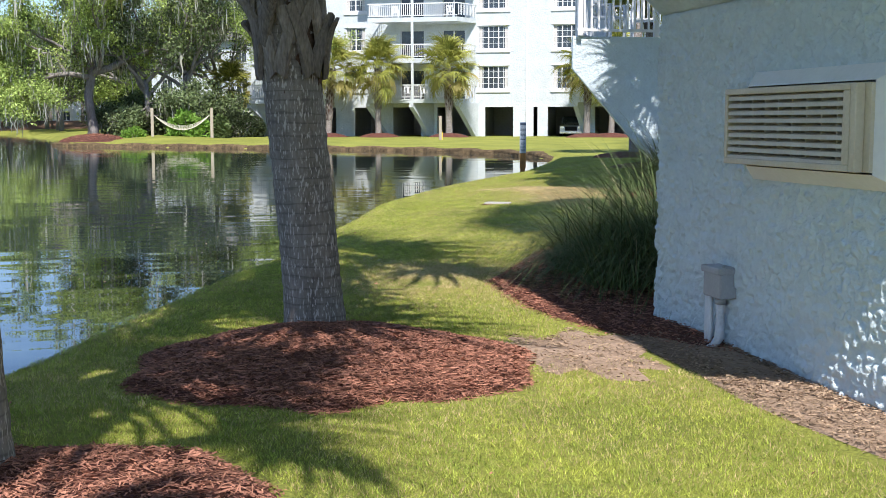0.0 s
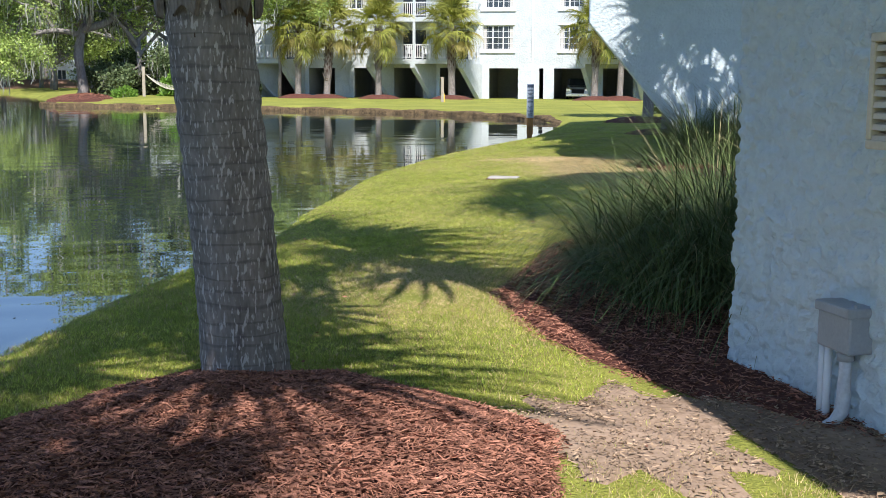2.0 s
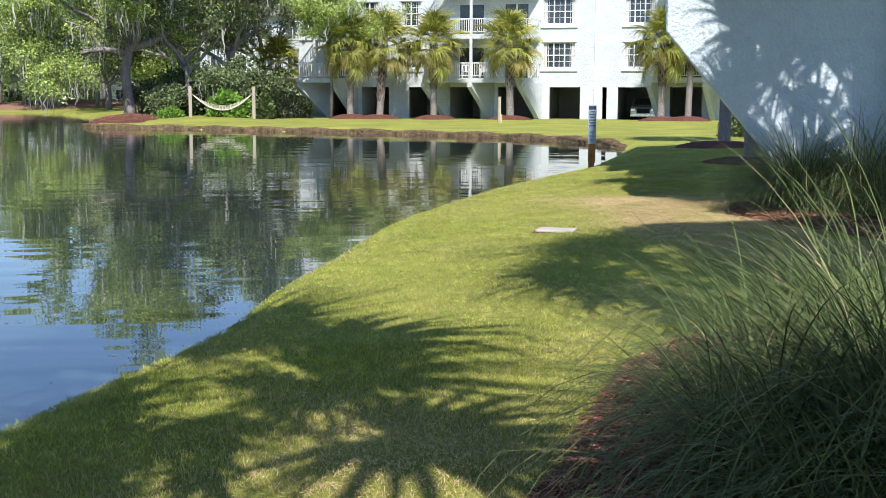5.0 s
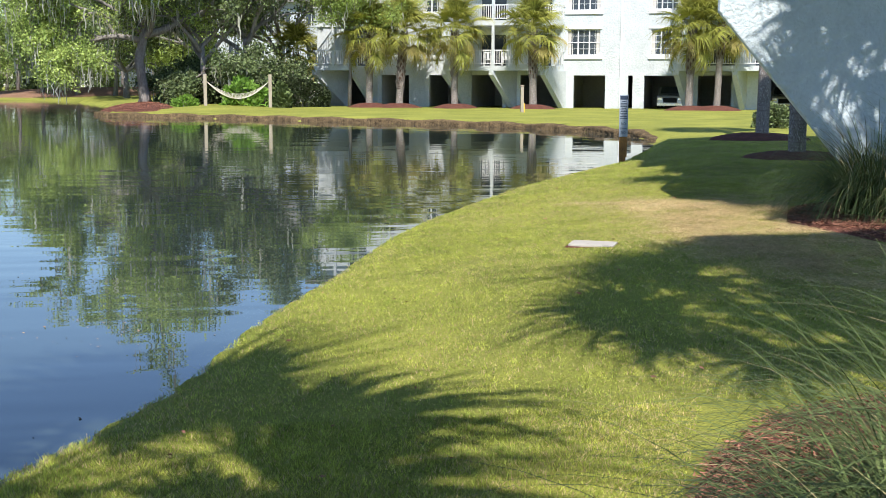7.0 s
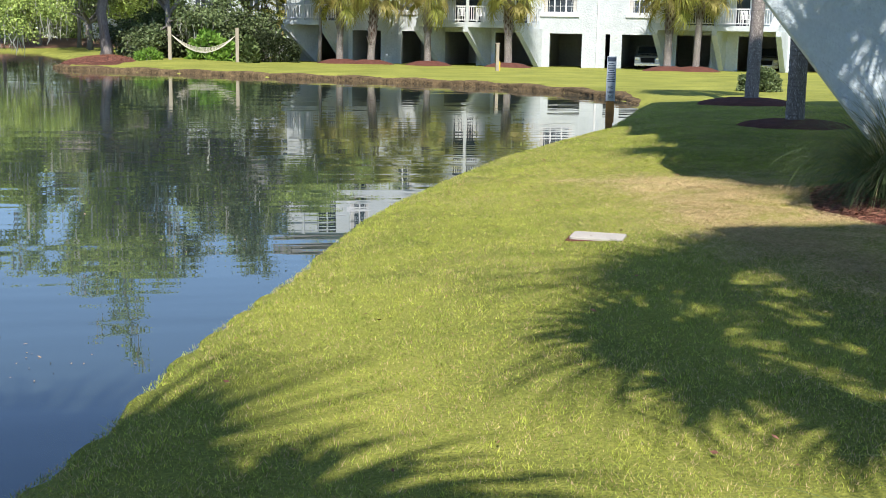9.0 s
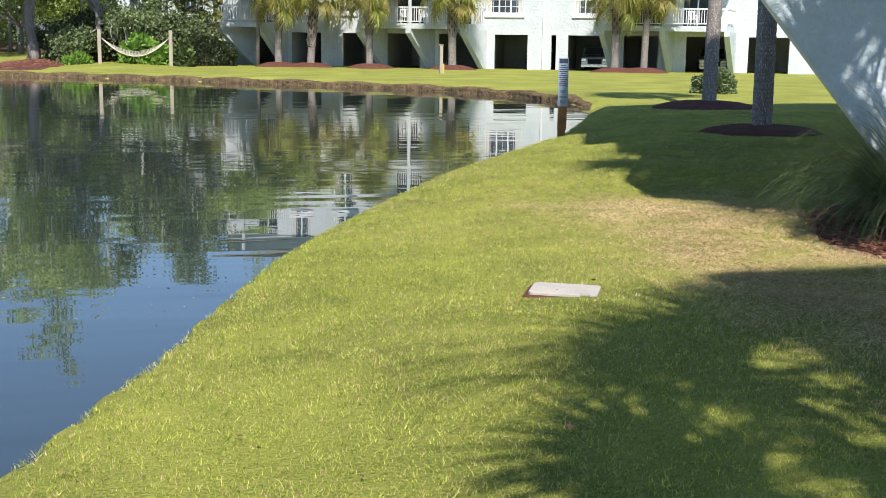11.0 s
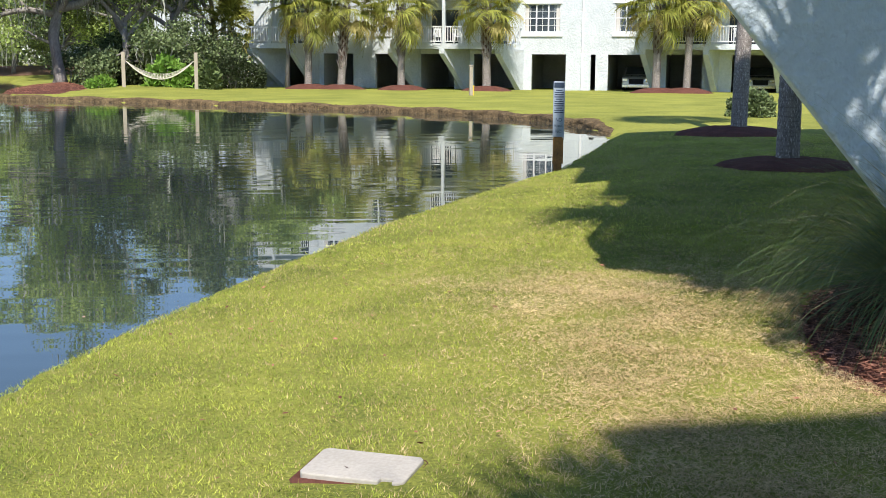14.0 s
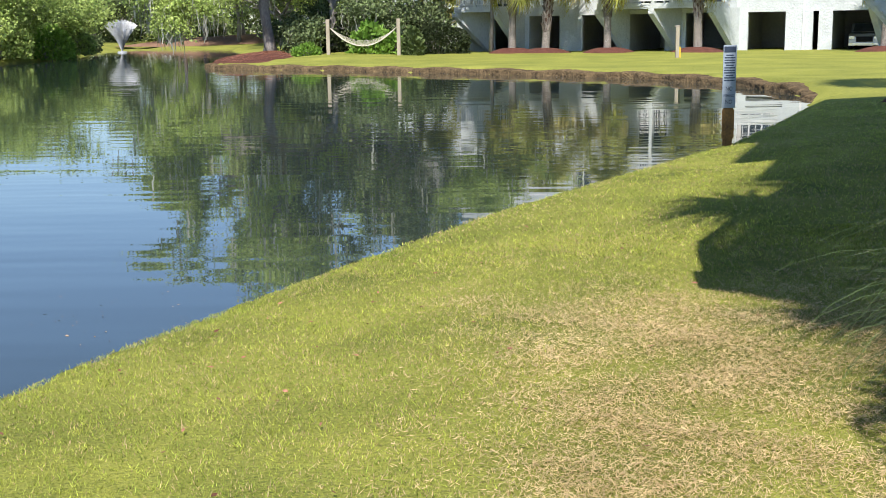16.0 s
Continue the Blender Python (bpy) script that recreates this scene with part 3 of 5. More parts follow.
WING = [(5.1, 21.3), (8.3, 21.3), (14.0, 22.2), (14.0, 29.0), (8.95, 29.0)]
for k in range(4):
    tagged(new("balcony_slab", flat_slab("balcony_slab", WING if k == 0 else [(6.0, 21.3), *WING[1:]], 2.8 + 2.9 * k, 3.0 + 2.9 * k, STUCCO)), "stucco balcony slab of the wing", "balcony slab", kind="structure")
# never in view: height and left edge are set by the shadow on the lawn
tagged(new("roof_wing_unseen", flat_slab("roof_wing_unseen", [(6.0, 21.3), (18.2, 21.3), (18.2, 29.2), (9.5, 29.2)], 15.0, 15.3, SHINGLE)), "unseen flat grey roof over the wing, shaped to cast its shadow", "roof", kind="structure")
tagged(new("wall_wing_upper", flat_slab("wall_wing_upper", [(7.3, 22.6), (14, 22.6), (14, 28.9), (10.2, 28.9)], 3.01, 15.0, STUCCO)), "pale blue stucco upper wall behind the balconies", "wall", kind="structure")
railing("balcony_railing", 3.1, "white slatted balcony railing on the wing", pose(5.1, 21.15, 3.02), 1.05, 0.14)
railing("balcony_railing", 6.5, "white slatted balcony railing on the wing", pose(5.2, 21.4, 3.02, 0, 0, 63.5), 1.05, 0.14)


def plastic_chair(m, group):
    c = thing("patio_chair", "white moulded plastic patio chair on the balcony", "chair", group, m)
    part("seat", box_mesh("seat", (-0.25, -0.25, 0.40), (0.25, 0.25, 0.44), WHITE, 0.015), c)
    for k in range(5):
        part("back_slat", box_mesh("back_slat", (-0.22 + k * 0.1, 0.23, 0.44), (-0.17 + k * 0.1, 0.26, 0.85), WHITE), c)
    part("top_rail", box_mesh("top_rail", (-0.25, 0.225, 0.84), (0.25, 0.265, 0.92), WHITE, 0.01), c)
    for x in (-0.22, 0.22):
        part("armrest", box_mesh("armrest", (x - 0.03, -0.24, 0.63), (x + 0.03, 0.25, 0.66), WHITE, 0.01), c)
        for y in (-0.22, 0.22):
            part("leg", box_mesh("leg", (x - 0.025, y - 0.025, 0), (x + 0.025, y + 0.025, 0.63), WHITE), c)
    return c


for x, y, a in ((6.0, 21.9, 30), (6.9, 22.3, -20)):
    plastic_chair(pose(x, y, 3.0, 0, 0, a), "chairs on the wing balcony")


# ---- the far building ----
FA = -25.0
FAR = pose(21.11, 83.9, 0, 0, 0, FA)
FZ = 0.15
HOLES = [(-16.4, -13.9, FZ, 2.45), (-13.45, -11.45, FZ, 2.45), (-10.0, -7.4, FZ, 2.45), (-7.05, -4.85, FZ, 2.45), (-3.6, -1.0, FZ, 2.45), (0.0, 2.1, FZ, 2.45),
         (3.6, 3.9, FZ, 2.45), (4.65, 7.3, FZ, 2.45), (8.1, 10.2, FZ, 2.45), (11.9, 14.6, FZ, 2.45), (15.6, 18, FZ, 2.45)]
FLOORS = [3.05 + 2.92 * k for k in range(3)]
WINS = []
for z in FLOORS:
    WINS += [(-0.5, 1.72, z + 0.72, z + 2.4), (5.0, 7.0, z + 0.72, z + 2.4), (-10.6, -9.1, z + 0.72, z + 2.4), (-13.6, -12.2, z + 0.72, z + 2.4)]
BALC = [(-17.6, -14.8, -15.9, -13.9), (-8.35, -1.69, -7.15, -0.65), (6.86, 14.2, 7.5, 14.7)]      # outer and wall ends
DOORS = []
for z in FLOORS:
    DOORS += [(-6.4, -4.6, z, z + 2.1), (-3.2, -1.5, z, z + 2.1), (8.6, 10.4, z, z + 2.1), (11.6, 13.4, z, z + 2.1), (-16.0, -14.6, z, z + 2.1)]
house = thing("apartment_building", "white stucco apartment building over open garages", "building", m=FAR)
part("wall", wall_with_openings("wall", -18.2, 30, -0.3, 12.4, 0.0, 0.3, HOLES + WINS + DOORS, STUCCO_FAR), house)
part("side_wall", box_mesh("side_wall", (-18.2, 0.3, -0.3), (-17.9, 12.0, 12.4), STUCCO_FAR), house)
part("garage_floor", box_mesh("garage_floor", (-17.9, 0.0, 0.0), (30, 12, FZ + 0.04), CONCRETE), house)
part("garage_back", box_mesh("garage_back", (-17.9, 7.5, 0), (30, 7.7, 2.6), GARAGE_IN), house)
part("floor_slab", box_mesh("floor_slab", (-17.9, 0.3, 2.55), (30, 12, 2.8), GARAGE_IN), house)
part("inner_wall", box_mesh("inner_wall", (-17.9, 2.0, 2.8), (30, 2.2, 12.3), CURTAIN), house)
for u in (-17.4, -13.7, -10.9, -7.3, -4.4, -0.7, 2.9, 4.3, 7.7, 10.8, 15.1):
    part("garage_partition", box_mesh("garage_partition", (u, 0.3, 0.1), (u + 0.2, 7.5, 2.55), GARAGE_IN), house)
part("roof", prism("roof", [(-19, 12.2), (31, 12.2), (31, 12.5), (-19, 12.5)], -0.8, 12.8, SHINGLE), house)
part("downpipe", box_mesh("downpipe", (3.05, -0.12, 0.3), (3.17, -0.002, 12.2), WHITE), house)


def window(u0, u1, z0, z1, panes=3):
    w = part("window", box_mesh("window", (u0, 0.16, z0), (u1, 0.18, z1), GLASS), house)
    wd, c = (u1 - u0) / panes, 0.05
    part("frame", boxes_mesh("frame", [((u0, 0.06, z0), (u0 + c, 0.2, z1)), ((u1 - c, 0.06, z0), (u1, 0.2, z1)), ((u0 + c, 0.06, z1 - c), (u1 - c, 0.2, z1)), ((u0 + c, 0.06, z0), (u1 - c, 0.2, z0 + c))], WHITE), w)
    for k in range(1, panes):
        part("mullion", box_mesh("mullion", (u0 + wd * k - 0.04, 0.07, z0 + c), (u0 + wd * k + 0.04, 0.2, z1 - c), WHITE), w)
    bars = []
    for k in range(panes):
        bars.append(((u0 + wd * k + 0.04, 0.12, (z0 + z1) / 2 - 0.03), (u0 + wd * (k + 1) - 0.04, 0.158, (z0 + z1) / 2 + 0.03)))
        bars.append(((u0 + wd * (k + 0.5) - 0.012, 0.14, z0 + c), (u0 + wd * (k + 0.5) + 0.012, 0.158, z1 - c)))
        for q in (0.25, 0.75):
            bars.append(((u0 + wd * k + 0.04, 0.14, z0 + (z1 - z0) * q - 0.012), (u0 + wd * (k + 1) - 0.04, 0.158, z0 + (z1 - z0) * q + 0.012)))
    part("glazing_grid", boxes_mesh("glazing_grid", bars, WHITE), w)
    for a, b in ((u0 + 0.06, u0 + 0.28), (u1 - 0.28, u1 - 0.06)):
        part("curtain", box_mesh("curtain", (a, 0.150, z0 + 0.06), (b, 0.1585, z1 - 0.06), CURTAIN), w)
    part("sill", box_mesh("sill", (u0 - 0.15, -0.09, z0 - 0.26), (u1 + 0.15, -0.001, z0 - 0.02), WHITE, 0.01), w)
    part("head_trim", box_mesh("head_trim", (u0 - 0.12, -0.05, z1 + 0.02), (u1 + 0.12, -0.001, z1 + 0.16), WHITE), w)


for u0, u1, z0, z1 in WINS:
    window(u0, u1, z0, z1, 3 if u1 - u0 > 1.8 else 2)
for u0, u1, z0, z1 in DOORS:
    d = part("patio_door", box_mesh("patio_door", (u0, 0.2, z0), (u1, 0.22, z1), GLASS), house)
    for k in range(3):
        x = u0 + (u1 - u0) * k / 2
        part("stile", box_mesh("stile", (x - 0.05 if k else x, 0.15, z0), (x + 0.05 if k < 2 else x, 0.24, z1), WHITE), d)


def balcony(o0, o1, w0, w1, z, brace):
    p = 2.2
    v = [(o0, -p, z - 0.32), (o1, -p, z - 0.32), (w1, -0.002, z - 0.32), (w0, -0.002, z - 0.32), (o0, -p, z), (o1, -p, z), (w1, -0.002, z), (w0, -0.002, z)]
    b = part("balcony", mesh_of("balcony", v, [(3, 2, 1, 0), (4, 5, 6, 7), (0, 1, 5, 4), (1, 2, 6, 5), (2, 3, 7, 6), (3, 0, 4, 7)], STUCCO_FAR), house)
    L = o1 - o0
    top = [((o0, -p + 0.02, z + 0.95), (o1, -p + 0.1, z + 1.03)), ((o0, -p + 0.03, z + 0.1), (o1, -p + 0.09, z + 0.16))]
    part("handrail", boxes_mesh("handrail", top, WHITE), b)
    picket = box_mesh("picket", (-0.02, 0.04, 0.16), (0.02, 0.08, 0.95), WHITE)
    for k in range(1, int(L / 0.15)):
        part("picket", picket, b, m=pose(o0 + k * 0.15, -p, z))
    for q in ((o0, w0), (o1, w1)):
        part("side_rail", mesh_of("side_rail", [(q[0] + dx, -p + 0.03, z + dz) for dx in (-0.03, 0.03) for dz in (0.95, 1.03)] + [(q[1] + dx, -0.002, z + dz) for dx in (-0.03, 0.03) for dz in (0.95, 1.03)],
                                               [(0, 1, 3, 2), (4, 6, 7, 5), (0, 4, 5, 1), (2, 3, 7, 6), (0, 2, 6, 4), (1, 5, 7, 3)], WHITE), b)
        for k in range(1, 13):
            part("picket", picket, b, m=pose(q[0] + (q[1] - q[0]) * k / 13, -p + p * k / 13 - 0.05, z))
    post = boxes_mesh("post", [((-0.09, 0.0, 0), (0.09, 0.18, 2.6))], STUCCO_FAR)
    for x in ((o0 + o1) / 2, ):
        part("post", post, b, m=pose(x, -p, z))
    if brace:
        mids = [(o0, w0), (o1, w1)] + ([((o0 + o1) / 2 - 0.1, (w0 + w1) / 2 - 0.1)] if L > 4 else [])
        for o, w in mids:
            t = 0.16
            v = [(o - t, -p, z - 0.32), (o + t, -p, z - 0.32), (w + t, -0.002, FZ - 0.2), (w - t, -0.002, FZ - 0.2), (w + t, -0.002, z - 0.32), (w - t, -0.002, z - 0.32), (o - t, -p, z - 0.6), (o + t, -p, z - 0.6)]
            part("brace", mesh_of("brace", v, [(6, 7, 2, 3), (0, 1, 7, 6), (1, 4, 2, 7), (0, 6, 3, 5), (0, 5, 4, 1), (5, 3, 2, 4)], STUCCO_FAR), b)
    return b


for o0, o1, w0, w1 in BALC:
    for k, z in enumerate(FLOORS):
        balcony(o0, o1, w0, w1, z, k == 0)
part("balcony_roof", box_mesh("balcony_roof", (-9, -2.3, 11.9), (-0.5, 0, 12.2), STUCCO_FAR), house)
for u, v, z in ((-5.6, -1.2, 3.05), (-4.4, -1.1, 3.05), (-6.5, -1.2, 8.89), (-2.4, -1.2, 8.89), (12.2, -1.2, 3.05)):
    c = plastic_chair(FAR @ pose(u, v, z, 0, 0, 20), "chairs on the balconies")


# ---- palms ----
def frond_mesh(name, seed, size=1.0, mat=FROND, droop=0.5, n=42):
    """A fan leaf: a stalk along +x and n folded leaflets."""
    rnd = random.Random(seed)
    strips = []
    L = 0.75 * size
    k = 5
    st = []
    for i in range(k):
        t = i / (k - 1)
        st.append([(L * t, -0.018 * (1 - 0.5 * t), 0.10 * math.sin(t * 1.2)), (L * t, 0.018 * (1 - 0.5 * t), 0.10 * math.sin(t * 1.2))])
    strips.append(st)
    for j in range(n):
        a = radians(-125 + 250 * j / (n - 1) + rnd.uniform(-5, 5))
        ln = size * (0.95 - 0.25 * abs(j / (n - 1) - 0.5)) * rnd.uniform(0.85, 1.08)
        dr = droop * rnd.uniform(0.6, 1.5)
        keel = 0.25 * math.cos(a)
        s = []
        for i in range(k):
            t = i / (k - 1)
            r = ln * t
            bend = 0.12 * t + dr * max(0, t - 0.35) ** 1.6 * 1.8
            w = (0.007 + 0.021 * math.sin(min(t * 1.5 + 0.15, 1) * math.pi)) * size * (1.0 if t < 1 else 0.2)
            x, y = L + math.cos(a) * r * (1 - 0.35 * bend), math.sin(a) * r * (0.84 - 0.3 * bend)
            z = 0.1 + 0.12 * r * keel + 0.42 * r * abs(math.sin(a)) * (1 - 0.4 * t) - bend * ln * 0.75
            s.append([(x + math.sin(a) * w, y - math.cos(a) * w, z), (x - math.sin(a) * w, y + math.cos(a) * w, z + 0.01)])
        strips.append(s)
    return quad_strips(name, strips, mat)


FRONDS = [frond_mesh("frond", s, 1.0, FROND, 0.45 + 0.12 * s) for s in range(3)]
OLDS = [frond_mesh("old_frond", s + 9, 0.95, FROND_OLD, 0.75) for s in range(2)]


def crown_mesh(name, seed, size, count, old=0.3, low=-62):
    """All the fan leaves of one crown in one mesh, old ones below."""
    rnd = random.Random(seed)
    co, idx, vs, off = [], [], [], 0
    loops, starts, mats, nloops = [], [], [], 0
    for i in range(count):
        t = i / count
        src = rnd.choice(OLDS) if t < old and rnd.random() < 0.75 else rnd.choice(FRONDS)
        n = len(src.vertices)
        a = np.empty(n * 3, np.float32)
        src.vertices.foreach_get("co", a)
        tilt = low + (78 - low) * t ** 0.8 + rnd.uniform(-10, 10)
        m = pose(0, 0, -0.35 + 0.55 * t, 0, 0, i * 137.5 + rnd.uniform(-15, 15)) @ pose(0.06, 0, 0, rnd.uniform(-25, 25), -tilt, 0)
        mm = np.array(m.to_3x3()) * size * rnd.uniform(0.85, 1.15)
        co.append(a.reshape(-1, 3) @ mm.T + np.array(m.translation) * size)
        q = np.empty(len(src.loops), np.int32)
        src.loops.foreach_get("vertex_index", q)
        loops.append(q + off)
        off += n
        mats += [1 if src in OLDS else 0] * len(src.polygons)
    co, loops = np.concatenate(co), np.concatenate(loops)
    me = bpy.data.meshes.new(name)
    me.vertices.add(len(co))
    me.vertices.foreach_set("co", co.astype(np.float32).ravel())
    me.loops.add(len(loops))
    me.loops.foreach_set("vertex_index", loops.astype(np.int32))
    me.polygons.add(len(mats))
    me.polygons.foreach_set("loop_start", np.arange(0, len(loops), 4, dtype=np.int32))
    me.materials.append(FROND)
    me.materials.append(FROND_OLD)
    me.polygons.foreach_set("material_index", np.array(mats, np.int32))
    me.update(calc_edges=True)
    return me


def trunk_mesh(name, high, r0, r1, lean=(0, 0), rings=60, sides=20, seed=0, rough=0.02):
    rnd = random.Random(seed)
    v, f = [], []
    for i in range(rings + 1):
        t = i / rings
        flare = 1 + 0.22 * math.exp(-t * high / 0.16)
        band = 1 + 0.016 * math.sin(t * high * 2 * math.pi / 0.11 + 0.8 * math.sin(t * 9)) + rnd.uniform(-0.006, 0.006)
        r = (r0 + (r1 - r0) * t) * flare * band
        cx, cy = lean[0] * t ** 1.2, lean[1] * t ** 1.2
        for k in range(sides):
            a = 2 * math.pi * k / sides
            rr = r * (1 + rnd.uniform(-rough, rough))
            v.append((cx + rr * math.cos(a), cy + rr * math.sin(a), -0.1 + (high + 0.1) * t))
    for i in range(rings):
        for k in range(sides):
            j = (k + 1) % sides
            f.append((i * sides + k, i * sides + j, (i + 1) * sides + j, (i + 1) * sides + k))
    return mesh_of(name, v, f, TRUNK, True)


def boot_mesh(r, size=1.0, out=0.05, seed=0):
    """The split stub of an old leaf stalk: two arms that wrap up and round a trunk of radius r."""
    rnd = random.Random(seed)
    v, f = [], []
    k = 6
    for side in (-1, 1):
        reach, rise = rnd.uniform(0.8, 1.05), rnd.uniform(0.36, 0.46) * size
        for i in range(k):
            t = i / (k - 1)
            a = side * reach * (0.06 + t * 0.62) * size * 0.2 / r
            w = (0.062 - 0.026 * t) * size
            z = rise * t ** 0.9
            rr = r + 0.022 + 0.014 * math.sin(t * 3.1) + out * t ** 3
            n = Vector((math.cos(a), math.sin(a), 0))
            q = Vector((-math.sin(a), math.cos(a), 0))
            along = (q * side * 0.62 + Vector((0, 0, 0.78))).normalized()
            across = n.cross(along)
            c = n * rr + Vector((0, 0, z))
            for o, d in ((-w, -0.012), (-w * 0.8, 0.018), (0, 0.026), (w * 0.8, 0.018), (w, -0.012)):
                v.append(c + across * o + n * d)
        o = len(v) - k * 5
        for i in range(k - 1):
            for j in range(4):
                f.append((o + i * 5 + j, o + i * 5 + j + 1, o + (i + 1) * 5 + j + 1, o + (i + 1) * 5 + j))
            f.append((o + i * 5 + 4, o + i * 5, o + (i + 1) * 5, o + (i + 1) * 5 + 4))
        f.append([o + (k - 1) * 5 + j for j in range(5)])
    return mesh_of("boot", v, f, BOOT)


def palm(x, y, high, r0, r1, lean, label, boots=(0.6, 1.0), boot_step=0.1, crown=None, seed=0, group="", size=1.0, z=None, per=5, out=0.05):
    p = thing("palm_tree", label, "palm tree", group, pose(x, y, zg(x, y) if z is None else z))
    part("trunk", trunk_mesh("trunk", high, r0, r1, lean, max(30, int(high * 22)), 24, seed), p)
    rnd = random.Random(seed)
    b0, b1 = boots[0] * high, boots[1] * high
    n = int((b1 - b0) / boot_step)
    at = lambda t: (lean[0] * t ** 1.2, lean[1] * t ** 1.2, t * high)
    if boots[0] < 1:
        q = [boots[0] - 0.12 / high + (boots[1] - boots[0] + 0.12 / high) * i / 14 for i in range(15)]
        part("fibre_sheath", tube("fibre_sheath", [at(t) for t in q], [(r0 + (r1 - r0) * t) * (0.97 + 0.02 * i if i < 3 else 1.03 + 0.03 * (i % 2)) for i, t in enumerate(q)], FIBRE, 18, True, 0.035, seed), p, "brown fibrous sheath below the leaf stubs")
    shapes = [boot_mesh((r0 + r1) / 2, size, out * q, seed + q) for q in range(3)]
    for i in range(n):
        t = (b0 + (b1 - b0) * i / max(n, 1)) / high
        for k in range(per):
            part("boot", rnd.choice(shapes), p, m=pose(*at(t), 0, 0, 360 * (k + 0.5 * (i % 2)) / per + rnd.uniform(-5, 5)) @ Matrix.Diagonal((1, 1, rnd.uniform(0.85, 1.15), 1)))
    if crown:
        part("crown", crown, p, m=pose(lean[0], lean[1], high + 0.15))
    return p


CROWN_A = crown_mesh("crown", 1, 1.55, 48, 0.3)
CROWN_B = crown_mesh("crown", 2, 1.55, 44, 0.36)
CROWN_C = crown_mesh("crown", 3, 1.75, 20, 0.1)
CROWN_D = crown_mesh("crown", 4, 1.6, 30, 0.1)
CROWN_E = crown_mesh("crown", 6, 1.5, 28, 0.0)
CROWN_F = crown_mesh("crown", 11, 2.0, 24, 0.0, -12)
palm(-1.28, 9.12, 5.0, 0.205, 0.20, (-0.5, -0.1), "grey ringed cabbage palm trunk with old leaf stubs above", (0.36, 1.0), 0.19, CROWN_C, 5, per=6, out=0.06)
palm(-3.15, 6.0, 4.8, 0.20, 0.19, (-0.3, 0.0), "grey cabbage palm trunk leaning over the pond", (0.5, 1.0), 0.2, CROWN_F, 6, per=6)
palm(3.3, 11.9, 5.4, 0.16, 0.15, (-0.3, 0.2), "cabbage palm in the mulch bed behind the ornamental grass", (0.35, 1.0), 0.25, CROWN_D, 7)
stub = palm(7.0, 17.9, 4.8, 0.15, 0.14, (-0.35, 0.0), "slim palm with dark leaf stubs by the wing wall", (0.12, 1.0), 0.2, CROWN_E, 10, out=0.16)
part("dead_stalk", tube("dead_stalk", [(0.0, -0.1, 1.85), (-0.15, -0.12, 2.0), (-0.35, -0.14, 2.35), (-0.5, -0.15, 2.8)], [0.05, 0.035, 0.03, 0.02], BOOT, 8), stub, "bare dead leaf stalk")
# added out of view; its lean drops the crown's shadow on the palm bed
palm(-4.8, 1.4, 5.0, 0.2, 0.19, (1.5, 1.4), "unseen cabbage palm added to cast frond shadows on the near mulch", (0.5, 1.0), 0.25, crown_mesh("crown", 8, 1.4, 14, 0.0, -30), 12)
# added outside the view so that fronds break the wing's straight shadow edge
palm(7.65, 18.7, 8.4, 0.17, 0.15, (-0.3, 0.7), "unseen tall cabbage palm added to fringe the wing's shadow", (0.6, 1.0), 0.3, crown_mesh("crown", 9, 1.95, 26, 0.0), 14)
palm(14.1, 39.6, 8.0, 0.18, 0.165, (0.3, 0.4), "tall shaded palm trunk on the lawn", (0.7, 1.0), 0.3, CROWN_D, 8, group="palms by the wing")
palm(11.2, 31.6, 5.6, 0.18, 0.168, (0.1, 0.3), "tall shaded palm trunk on the lawn", (0.7, 1.0), 0.3, CROWN_D, 9, group="palms by the wing")
bed("mulch_bed", ring(14.0, 39.5, 1.45, 1.3, 0, seed=21), (14.1, 39.6), 0.15, "low mulch mound round a palm")
bed("mulch_bed", ring(11.1, 31.4, 1.2, 1.1, 0, seed=22), (11.2, 31.6), 0.14, "low mulch mound round a palm")
for i, (x, y, h, r, lean) in enumerate(((7.6, 85.2, 4.2, 0.25, (0.1, 0)), (9.5, 84.4, 4.3, 0.26, (0.35, 0.1)), (12.9, 82.9, 4.3, 0.24, (0.0, 0)), (17.6, 80.8, 4.2, 0.27, (-0.1, 0)),
                                        (26.5, 77.0, 4.3, 0.26, (0.1, 0)), (28.0, 76.2, 4.6, 0.23, (0.15, 0)))):
    bed("mulch_bed", ring(x, y, 1.5, 1.2, 0, seed=30 + i), (x, y), 0.28, "red mulch mound round a palm")
    palm(x, y, h + 0.35, r * 0.9, r * 0.78, lean, "cabbage palm with a yellow-green fan crown before the building", ((0.45, 0.25, 0.4, 0.4, 0.45, 0.6)[i], 1.0), 0.22, (CROWN_A, CROWN_B)[i % 2], 40 + i, "palms before the building", z=zg(x, y) + 0.15)
palm(3.2, 93.0, 3.6, 0.22, 0.2, (0, 0), "yellowish cabbage palm beside the hedge", (0.3, 1.0), 0.25, CROWN_B, 50)


